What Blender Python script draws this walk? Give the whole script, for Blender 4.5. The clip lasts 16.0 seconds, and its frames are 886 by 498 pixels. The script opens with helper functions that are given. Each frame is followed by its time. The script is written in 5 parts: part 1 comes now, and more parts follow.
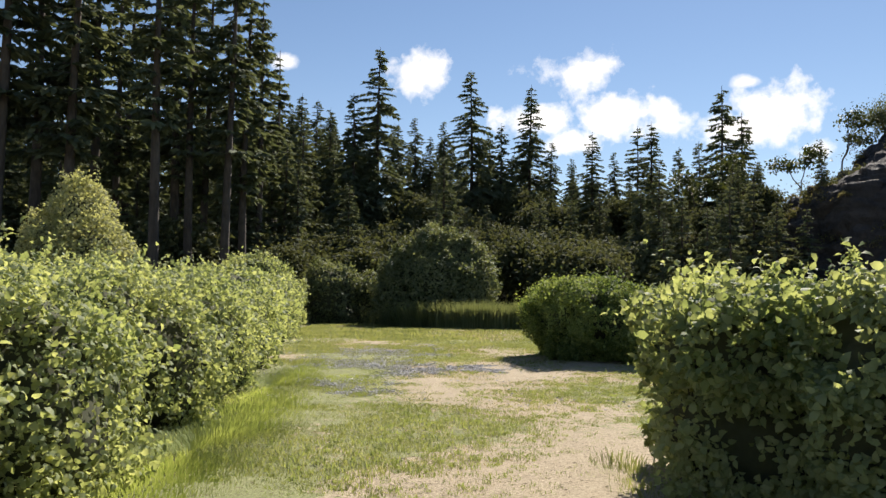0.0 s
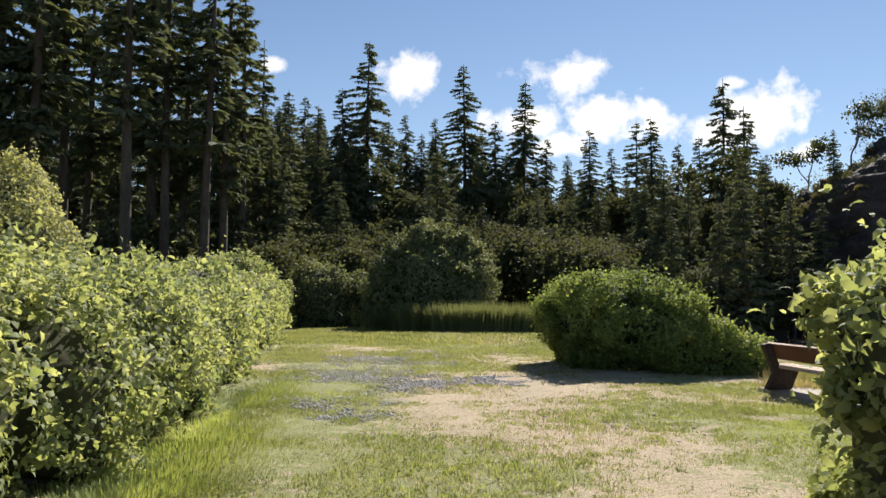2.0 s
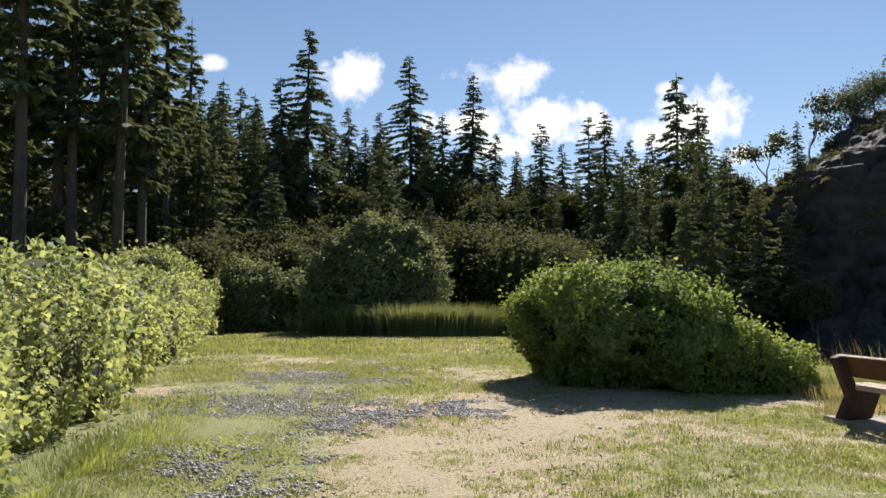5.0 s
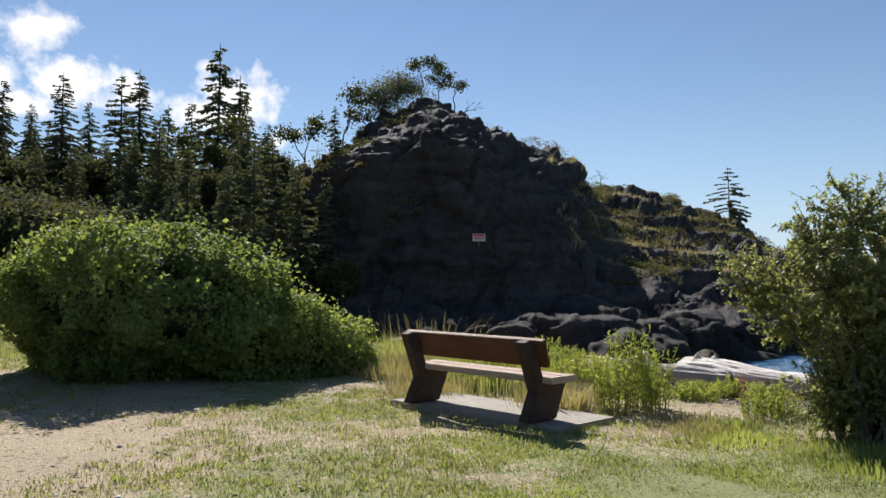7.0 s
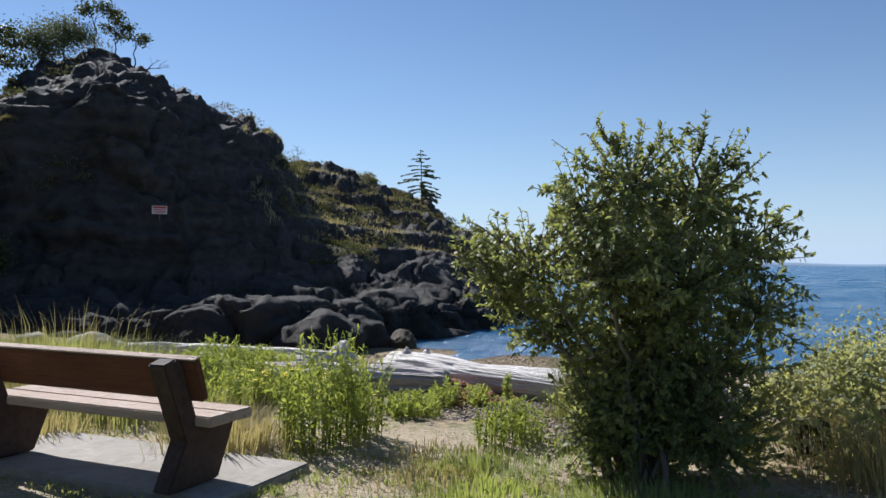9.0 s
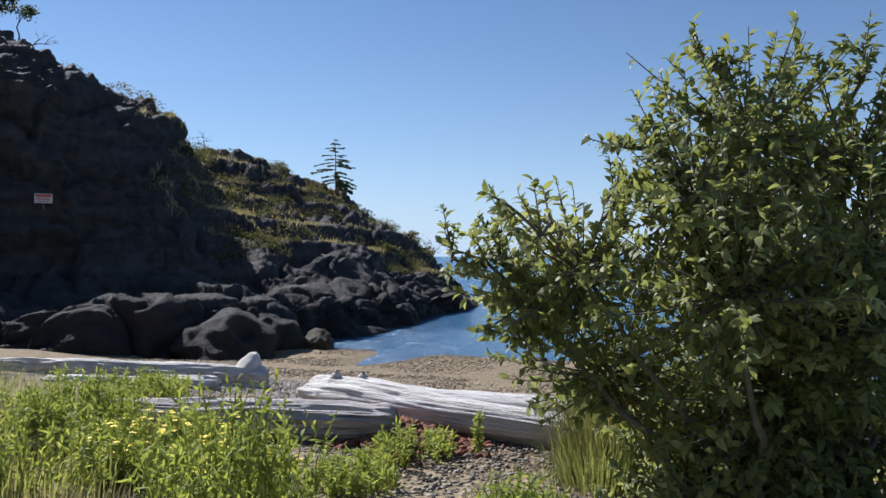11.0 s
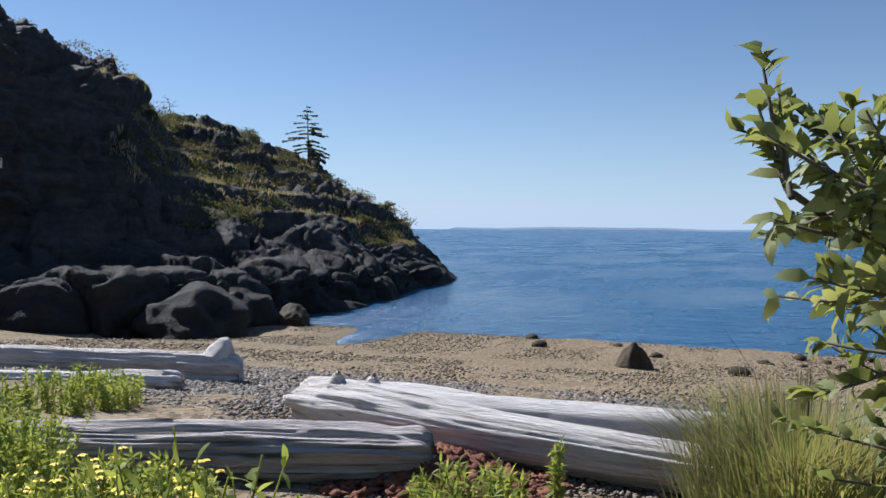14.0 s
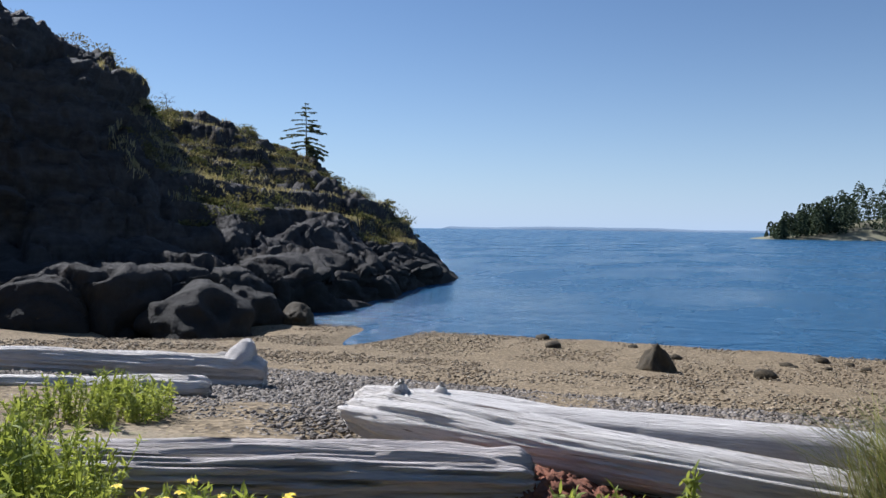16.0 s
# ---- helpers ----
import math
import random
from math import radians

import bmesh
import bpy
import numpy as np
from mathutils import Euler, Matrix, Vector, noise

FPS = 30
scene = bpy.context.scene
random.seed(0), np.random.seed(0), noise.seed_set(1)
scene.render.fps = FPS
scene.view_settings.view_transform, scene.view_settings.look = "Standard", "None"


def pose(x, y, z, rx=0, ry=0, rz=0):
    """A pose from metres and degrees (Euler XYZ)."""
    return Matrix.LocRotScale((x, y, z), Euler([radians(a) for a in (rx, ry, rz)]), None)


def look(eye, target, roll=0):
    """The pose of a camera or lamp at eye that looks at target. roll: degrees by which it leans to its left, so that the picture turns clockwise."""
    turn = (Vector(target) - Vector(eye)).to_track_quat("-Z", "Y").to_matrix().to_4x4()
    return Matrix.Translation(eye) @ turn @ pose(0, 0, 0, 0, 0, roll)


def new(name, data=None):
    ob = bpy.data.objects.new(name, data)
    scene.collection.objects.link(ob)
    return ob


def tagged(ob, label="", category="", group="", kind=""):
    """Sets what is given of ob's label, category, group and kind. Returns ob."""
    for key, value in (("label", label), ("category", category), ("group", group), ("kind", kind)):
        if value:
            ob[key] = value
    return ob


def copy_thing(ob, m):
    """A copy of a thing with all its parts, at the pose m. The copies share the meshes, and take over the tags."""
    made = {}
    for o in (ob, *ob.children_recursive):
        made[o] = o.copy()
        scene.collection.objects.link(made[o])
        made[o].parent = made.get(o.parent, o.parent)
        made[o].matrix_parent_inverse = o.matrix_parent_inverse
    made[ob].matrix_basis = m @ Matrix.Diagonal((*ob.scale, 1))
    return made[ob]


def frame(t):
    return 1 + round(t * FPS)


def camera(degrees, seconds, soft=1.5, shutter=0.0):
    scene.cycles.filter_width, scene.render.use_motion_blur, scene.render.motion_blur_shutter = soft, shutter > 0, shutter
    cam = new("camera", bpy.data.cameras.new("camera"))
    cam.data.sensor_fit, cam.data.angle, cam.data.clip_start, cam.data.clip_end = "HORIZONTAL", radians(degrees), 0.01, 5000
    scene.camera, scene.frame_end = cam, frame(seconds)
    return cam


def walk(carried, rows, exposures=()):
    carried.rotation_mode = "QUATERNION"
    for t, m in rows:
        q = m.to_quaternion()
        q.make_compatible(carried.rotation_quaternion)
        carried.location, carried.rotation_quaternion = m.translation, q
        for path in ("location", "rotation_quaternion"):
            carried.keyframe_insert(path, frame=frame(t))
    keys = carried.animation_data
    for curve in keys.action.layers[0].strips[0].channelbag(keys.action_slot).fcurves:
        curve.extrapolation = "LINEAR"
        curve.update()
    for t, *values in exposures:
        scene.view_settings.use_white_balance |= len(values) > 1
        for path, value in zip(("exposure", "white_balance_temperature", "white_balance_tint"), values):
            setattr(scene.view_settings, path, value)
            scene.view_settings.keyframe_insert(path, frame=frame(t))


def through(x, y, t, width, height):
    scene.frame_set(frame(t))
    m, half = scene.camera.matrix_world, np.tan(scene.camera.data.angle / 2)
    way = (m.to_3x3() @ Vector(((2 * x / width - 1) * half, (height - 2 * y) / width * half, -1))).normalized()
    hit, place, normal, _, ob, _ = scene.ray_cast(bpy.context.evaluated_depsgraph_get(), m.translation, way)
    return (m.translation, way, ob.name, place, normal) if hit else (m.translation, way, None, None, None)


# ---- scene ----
cam = camera(60.0, 16.0)
PATH = [
    (0, (0.093, -0.31, 1.615), (0.083, 1.686, 1.74), 0.9),
    (0.5, (-0.002, 0.372, 1.577), (-0.005, 2.368, 1.704), 0.8),
    (1, (-0.077, 1.031, 1.551), (-0.074, 3.027, 1.681), 0.7),
    (1.5, (-0.17, 1.784, 1.531), (-0.161, 3.78, 1.662), 0.6),
    (2, (-0.208, 2.568, 1.531), (-0.192, 4.564, 1.663), 0.5),
    (2.5, (-0.27, 3.324, 1.548), (-0.247, 5.319, 1.678), 0.4),
    (3, (-0.302, 4.019, 1.53), (-0.271, 6.015, 1.657), 0.4),
    (3.2, (-0.304, 4.271, 1.525), (-0.27, 6.266, 1.651), 0.3),
    (5.3, (-0.275, 6.821, 1.506), (-0.05, 8.803, 1.643), 0.2),
    (5.5, (-0.217, 7.056, 1.507), (0.073, 9.032, 1.627), 0.3),
    (6, (-0.098, 7.742, 1.451), (0.563, 9.626, 1.557), 0.7),
    (6.5, (0.153, 8.362, 1.404), (1.16, 10.087, 1.501), 0.6),
    (7, (0.428, 8.838, 1.374), (1.67, 10.403, 1.463), 0.3),
    (7.5, (0.841, 9.304, 1.393), (2.238, 10.732, 1.469), 0.2),
    (8, (1.333, 9.693, 1.431), (2.879, 10.959, 1.496), 0.2),
    (8.5, (1.863, 10.078, 1.436), (3.528, 11.186, 1.485), 0.1),
    (9, (2.455, 10.478, 1.417), (4.201, 11.453, 1.453), 0.4),
    (9.2, (2.681, 10.629, 1.43), (4.45, 11.563, 1.465), 0.5),
    (11.5, (4.594, 12.072, 1.474), (6.444, 12.831, 1.491), 0.3),
    (12, (4.876, 12.292, 1.469), (6.732, 13.038, 1.484), 0.4),
    (12.5, (5.199, 12.53, 1.456), (7.061, 13.259, 1.452), 0.3),
    (13, (5.484, 12.705, 1.446), (7.351, 13.422, 1.414), 0.3),
    (13.5, (5.737, 12.9, 1.406), (7.607, 13.608, 1.364), 0.4),
    (14, (5.937, 13.072, 1.4), (7.81, 13.773, 1.347), 0.5),
    (14.5, (6.116, 13.257, 1.391), (7.99, 13.952, 1.335), 0.6),
    (15, (6.211, 13.459, 1.38), (8.088, 14.148, 1.323), 0.7),
    (15.5, (6.29, 13.644, 1.363), (8.168, 14.329, 1.307), 0.7),
    (16, (6.349, 13.838, 1.341), (8.227, 14.523, 1.286), 0.8),
]
walk(cam, [(t, look(eye, target, roll)) for t, eye, target, roll in PATH],
     [(0.0, 0.93, 6600, 12), (5.5, 0.9, 6500, 12), (7.5, 0.7, 6150, 12), (9.0, 0.7, 5800, 12), (12.0, 0.64, 5700, 13), (16.0, 0.56, 5680, 13)])

# ---- world, sun, exposure ----
SUN_AZ, SUN_EL = 24.0, 41.0          # bearing from +y towards +x, elevation
world = bpy.data.worlds.new("world")
scene.world = world
world.use_nodes = True


def build_world():
    nt = world.node_tree
    nt.nodes.clear()
    N, L = nt.nodes.new, nt.links.new

    def math_node(op, a, b=None, clamp=False):
        n = N("ShaderNodeMath")
        n.operation, n.use_clamp = op, clamp
        for i, v in enumerate((a, b)):
            if v is None:
                continue
            if isinstance(v, (int, float)):
                n.inputs[i].default_value = v
            else:
                L(v, n.inputs[i])
        return n.outputs[0]

    sky = N("ShaderNodeTexSky")
    sky.sky_type, sky.sun_disc = "NISHITA", False
    sky.sun_elevation, sky.sun_rotation = radians(SUN_EL), radians(SUN_AZ)
    sky.air_density, sky.dust_density, sky.ozone_density = 1.0, 0.05, 3.0
    tc = N("ShaderNodeTexCoord")
    sep = N("ShaderNodeSeparateXYZ")
    L(tc.outputs["Generated"], sep.inputs[0])
    az = math_node("ARCTAN2", sep.outputs[0], sep.outputs[1])
    el = math_node("ARCSINE", sep.outputs[2])
    noi = N("ShaderNodeTexNoise")
    noi.inputs["Scale"].default_value, noi.inputs["Detail"].default_value, noi.inputs["Roughness"].default_value = 26.0, 8.0, 0.6
    L(tc.outputs["Generated"], noi.inputs["Vector"])
    puff = math_node("MULTIPLY", math_node("SUBTRACT", noi.outputs[0], 0.5), 2.6)
    total = None
    # cumulus heaps: azimuth, elevation, half width, half height (degrees), density
    for a, e, w, h, k in CLOUDS:
        u = math_node("DIVIDE", math_node("SUBTRACT", az, radians(a)), radians(w))
        v = math_node("DIVIDE", math_node("SUBTRACT", el, radians(e)), radians(h))
        r = math_node("SQRT", math_node("ADD", math_node("MULTIPLY", u, u), math_node("MULTIPLY", v, v)))
        m = math_node("ADD", math_node("SUBTRACT", 1.0, r), puff)
        m = math_node("MULTIPLY", m, k * 1.05, clamp=True)
        total = m if total is None else math_node("MAXIMUM", total, m)
    bg1, bg2, mix, out = N("ShaderNodeBackground"), N("ShaderNodeBackground"), N("ShaderNodeMixShader"), N("ShaderNodeOutputWorld")
    # pale haze low over the water
    low = math_node("POWER", math_node("SUBTRACT", 1.0, math_node("MAXIMUM", sep.outputs[2], 0.0)), 9.0)
    hz = N("ShaderNodeMix")
    hz.data_type = "RGBA"
    L(math_node("MULTIPLY", low, 0.85), hz.inputs[0]), L(sky.outputs[0], hz.inputs[6])
    hz.inputs[7].default_value = (6.2, 7.9, 9.9, 1)
    L(hz.outputs[2], bg1.inputs[0])
    bg1.inputs[1].default_value = 0.056
    bg2.inputs[0].default_value, bg2.inputs[1].default_value = (1.0, 0.98, 0.96, 1), 0.68
    L(total, mix.inputs[0]), L(bg1.outputs[0], mix.inputs[1]), L(bg2.outputs[0], mix.inputs[2])
    L(mix.outputs[0], out.inputs[0])


CLOUDS = [(-2.4, 16.2, 2.4, 2.0, 1.5), (9.5, 16.5, 3.5, 1.6, 1.4), (6.6, 13.1, 3.2, 1.3, 1.6), (12.4, 13.4, 3.3, 1.7, 1.7), (16.2, 12.8, 1.9, 1.5, 1.6),
          (23.6, 13.2, 3.2, 2.1, 1.7), (20.8, 11.8, 3.4, 1.4, 1.5), (-12.3, 16.7, 1.0, 0.7, 1.2), (21.6, 15.1, 1.2, 0.5, 0.9), (26.0, 10.2, 1.5, 0.9, 1.3), (9.4, 11.4, 2.5, 1.1, 1.5)]
build_world()

sun = new("sun", bpy.data.lights.new("sun", "SUN"))
sun.data.energy, sun.data.angle, sun.data.color = 5.0, radians(0.53), (1.0, 0.95, 0.86)
to_sun = Vector((math.sin(radians(SUN_AZ)) * math.cos(radians(SUN_EL)), math.cos(radians(SUN_AZ)) * math.cos(radians(SUN_EL)), math.sin(radians(SUN_EL))))
sun.matrix_world = look(to_sun * 60, (0, 0, 0))
rng = np.random.default_rng(7)


# ---- number noise, so that ground and rocks can be shaped ----
def vnoise(p):
    """Smooth value noise of an (n, 3) array, -1 to 1."""
    p = np.asarray(p, float)
    i = np.floor(p).astype(np.int64)
    f = p - i
    f = f * f * f * (f * (f * 6 - 15) + 10)

    def lattice(a, b, c):
        h = (a * 374761393 + b * 668265263 + c * 2147483647) & 0xFFFFFFFF
        h = ((h ^ (h >> 13)) * 1274126177) & 0xFFFFFFFF
        h = ((h ^ (h >> 16)) * 2246822519) & 0xFFFFFFFF
        return ((h ^ (h >> 15)) & 0xFFFFFF) / 8388607.5 - 1.0

    x, y, z = i[:, 0], i[:, 1], i[:, 2]
    r = 0
    for dx in (0, 1):
        wx = f[:, 0] if dx else 1 - f[:, 0]
        for dy in (0, 1):
            wy = f[:, 1] if dy else 1 - f[:, 1]
            for dz in (0, 1):
                wz = f[:, 2] if dz else 1 - f[:, 2]
                r = r + wx * wy * wz * lattice(x + dx, y + dy, z + dz)
    return r


def fbm(p, octaves=4, gain=0.5):
    p = np.asarray(p, float)
    r, a = 0, 1.0
    for k in range(octaves):
        r = r + a * vnoise(p * 2 ** k + 17.3 * k)
        a *= gain
    return r


def smooth(a, b, x):
    t = np.clip((np.asarray(x, float) - a) / (b - a), 0, 1)
    return t * t * (3 - 2 * t)


# ---- building helpers ----
def mesh_of(name, verts, faces, mat, shade=False):
    """A mesh from an (n, 3) array and an (m, k) array of equal faces."""
    verts, faces = np.asarray(verts, np.float32), np.asarray(faces, np.int32)
    me = bpy.data.meshes.new(name)
    me.vertices.add(len(verts))
    me.vertices.foreach_set("co", verts.ravel())
    k = faces.shape[1]
    me.loops.add(faces.size)
    me.loops.foreach_set("vertex_index", faces.ravel())
    me.polygons.add(len(faces))
    me.polygons.foreach_set("loop_start", np.arange(0, faces.size, k, dtype=np.int32))
    me.polygons.foreach_set("loop_total", np.full(len(faces), k, np.int32))
    me.update(calc_edges=True)
    if shade:
        me.polygons.foreach_set("use_smooth", np.ones(len(faces), bool))
    me.materials.append(mat)
    return me


def child(name, me, parent, label=""):
    ob = new(name, me)
    ob.parent = parent
    return tagged(ob, label)


def part(name, bm, material, parent, label="", shade=False):
    me = bpy.data.meshes.new(name)
    bm.to_mesh(me)
    bm.free()
    if shade:
        for p in me.polygons:
            p.use_smooth = True
    me.materials.append(material)
    return child(name, me, parent, label)


def thing(name, place, label, category, group="", kind=""):
    ob = new(name)
    ob.empty_display_size = 0.2
    ob.matrix_world = place if isinstance(place, Matrix) else Matrix.Translation(place)
    return tagged(ob, label, category, group, kind)


def grid_faces(nu, nv, wrap=False):
    i, j = np.meshgrid(np.arange(nu - (0 if wrap else 1)), np.arange(nv - 1), indexing="ij")
    i, j = i.ravel(), j.ravel()
    i2 = (i + 1) % nu
    return np.stack([i * nv + j, i2 * nv + j, i2 * nv + j + 1, i * nv + j + 1], 1)


def unit(v):
    return v / np.maximum(np.linalg.norm(v, axis=1, keepdims=True), 1e-9)


def leaf_cloud(pts, along, normal, length, width, fold=0.25, simple=False):
    """Pointed oval leaves, bent along their length: six corners, four triangles."""
    n = len(pts)
    along = unit(along)
    side = unit(np.cross(along, normal))
    nor = np.cross(side, along)
    length, width = np.broadcast_to(length, n)[:, None], np.broadcast_to(width, n)[:, None]
    if simple:
        v = np.empty((n, 4, 3))
        v[:, 0] = pts
        v[:, 1] = pts + along * length * 0.45 + side * width * 0.5
        v[:, 2] = pts + along * length - nor * length * 0.15
        v[:, 3] = pts + along * length * 0.45 - side * width * 0.5
        b = np.arange(n)[:, None] * 4
        return v.reshape(-1, 3), np.concatenate([b + np.array([t]) for t in ((0, 1, 2), (0, 2, 3))])
    v = np.empty((n, 6, 3))
    v[:, 0] = pts
    for k, (l, w, z) in ((1, (0.28, 0.45, 1.0)), (2, (0.66, 0.38, 0.8)), (3, (1.0, 0, -0.6)), (4, (0.66, -0.38, 0.8)), (5, (0.28, -0.45, 1.0))):
        v[:, k] = pts + along * length * l + side * width * w + nor * width * fold * z
    b = np.arange(n)[:, None] * 6
    f = np.concatenate([b + np.array([t]) for t in ((0, 1, 5), (1, 2, 4), (1, 4, 5), (2, 3, 4))])
    return v.reshape(-1, 3), f


def blade_cloud(pts, height, width, lean, heading, rng):
    """Grass blades: three triangles in a bent strip."""
    n = len(pts)
    d = np.stack([np.cos(heading), np.sin(heading), np.zeros(n)], 1)
    s = np.stack([-np.sin(heading), np.cos(heading), np.zeros(n)], 1)
    h, w, l = (np.broadcast_to(a, n)[:, None] for a in (height, width, lean))
    up = np.array([[0, 0, 1.0]])
    v = np.empty((n, 5, 3))
    v[:, 0] = pts - s * w * 0.5
    v[:, 1] = pts + s * w * 0.5
    mid = pts + up * h * 0.6 + d * l * h * 0.35
    v[:, 2], v[:, 3] = mid + s * w * 0.42, mid - s * w * 0.42
    v[:, 4] = pts + up * h * (1 - 0.3 * l) + d * l * h
    b = np.arange(n)[:, None] * 5
    f = np.concatenate([b + np.array([t]) for t in ((0, 1, 2), (0, 2, 3), (3, 2, 4))])
    return v.reshape(-1, 3), f


def tube(path, radii, sides=7):
    """Vertices and faces of a tapered tube along a path."""
    path = np.asarray(path, float)
    n = len(path)
    t = unit(np.gradient(path, axis=0))
    ref = np.array([[0.31, 0.2, 0.93]]) if abs(t[0, 2]) < 0.8 else np.array([[1.0, 0.1, 0.0]])
    a = unit(np.cross(t, np.repeat(ref, n, 0)))
    b = np.cross(t, a)
    ang = np.linspace(0, 2 * np.pi, sides, endpoint=False)
    v = path[:, None] + np.asarray(radii, float)[:, None, None] * (np.cos(ang)[None, :, None] * a[:, None] + np.sin(ang)[None, :, None] * b[:, None])
    i, j = np.meshgrid(np.arange(n - 1), np.arange(sides), indexing="ij")
    i, j = i.ravel(), j.ravel()
    j2 = (j + 1) % sides
    f = np.stack([i * sides + j, i * sides + j2, (i + 1) * sides + j2, (i + 1) * sides + j], 1)
    return v.reshape(-1, 3), f


def joined(pieces):
    vs, fs, o = [], [], 0
    for v, f in pieces:
        vs.append(v), fs.append(np.asarray(f) + o)
        o += len(v)
    return np.concatenate(vs), np.concatenate(fs)


# ---- materials ----
def material(name, rough=0.8, spec=0.3):
    m = bpy.data.materials.new(name)
    m.use_nodes = True
    nt = m.node_tree
    b = nt.nodes["Principled BSDF"]
    b.inputs["Roughness"].default_value = rough
    b.inputs["Specular IOR Level"].default_value = spec
    return m, nt, b


def node(nt, kind, **values):
    n = nt.nodes.new(kind)
    for k, v in values.items():
        n.inputs[k.replace("_", " ")].default_value = v
    return n


def noise_fac(nt, scale, detail=4.0, rough=0.55, vec=None, stretch=None):
    n = node(nt, "ShaderNodeTexNoise", Scale=scale, Detail=detail, Roughness=rough)
    if vec is None:
        vec = nt.nodes.new("ShaderNodeTexCoord").outputs["Object"]
    if stretch:
        mp = nt.nodes.new("ShaderNodeMapping")
        mp.inputs["Scale"].default_value = stretch
        nt.links.new(vec, mp.inputs[0])
        vec = mp.outputs[0]
    nt.links.new(vec, n.inputs["Vector"])
    return n.outputs[0]


def ramp(nt, fac, *stops):
    r = nt.nodes.new("ShaderNodeValToRGB")
    e = r.color_ramp.elements
    while len(e) < len(stops):
        e.new(0.5)
    for el, (p, c) in zip(e, stops):
        el.position, el.color = p, (*c, 1) if len(c) == 3 else c
    nt.links.new(fac, r.inputs[0])
    return r.outputs[0]


def mixed(nt, fac, a, b, blend="MIX"):
    m = nt.nodes.new("ShaderNodeMix")
    m.data_type, m.blend_type = "RGBA", blend
    for sock, v in ((m.inputs[0], fac), (m.inputs[6], a), (m.inputs[7], b)):
        if isinstance(v, (int, float)):
            sock.default_value = v
        elif isinstance(v, tuple):
            sock.default_value = (*v, 1)
        else:
            nt.links.new(v, sock)
    return m.outputs[2]


def bumped(nt, b, height, strength=0.5, distance=0.02):
    n = node(nt, "ShaderNodeBump", Strength=strength, Distance=distance)
    nt.links.new(height, n.inputs["Height"])
    nt.links.new(n.outputs[0], b.inputs["Normal"])


def foliage(name, dark, mid, light, through=0.35, rough=0.5, patch=0.6, tint=None):
    """Leaves that let light through, each a little different, in larger patches."""
    m, nt, b = material(name, rough + 0.12, 0.2)
    g = nt.nodes.new("ShaderNodeNewGeometry")
    col = ramp(nt, g.outputs["Random Per Island"], (0.0, dark), (0.5, mid), (1.0, light))
    big = noise_fac(nt, patch, 3.0)
    if tint:
        col = mixed(nt, ramp(nt, big, (0.45, (0, 0, 0)), (0.62, (1, 1, 1))), col, tint)
    else:
        col = mixed(nt, 0.5, col, ramp(nt, big, (0.3, dark), (0.7, light)))
    nt.links.new(col, b.inputs["Base Color"])
    tr = nt.nodes.new("ShaderNodeBsdfTranslucent")
    nt.links.new(mixed(nt, 1.0, col, (1.2, 1.12, 0.62), "MULTIPLY"), tr.inputs[0])
    mx = nt.nodes.new("ShaderNodeMixShader")
    mx.inputs[0].default_value = through
    nt.links.new(b.outputs[0], mx.inputs[1]), nt.links.new(tr.outputs[0], mx.inputs[2])
    nt.links.new(mx.outputs[0], nt.nodes["Material Output"].inputs[0])
    return m


def plain(name, dark, light, scale=6.0, rough=0.8, bump=0.4, dist=0.02, stretch=None, detail=6.0, spec=0.3):
    m, nt, b = material(name, rough, spec)
    n = noise_fac(nt, scale, detail, 0.6, stretch=stretch)
    big = noise_fac(nt, scale * 0.17, 3.0)
    col = mixed(nt, 0.35, ramp(nt, n, (0.3, dark), (0.7, light)), ramp(nt, big, (0.35, dark), (0.65, light)))
    nt.links.new(col, b.inputs["Base Color"])
    bumped(nt, b, n, bump, dist)
    return m


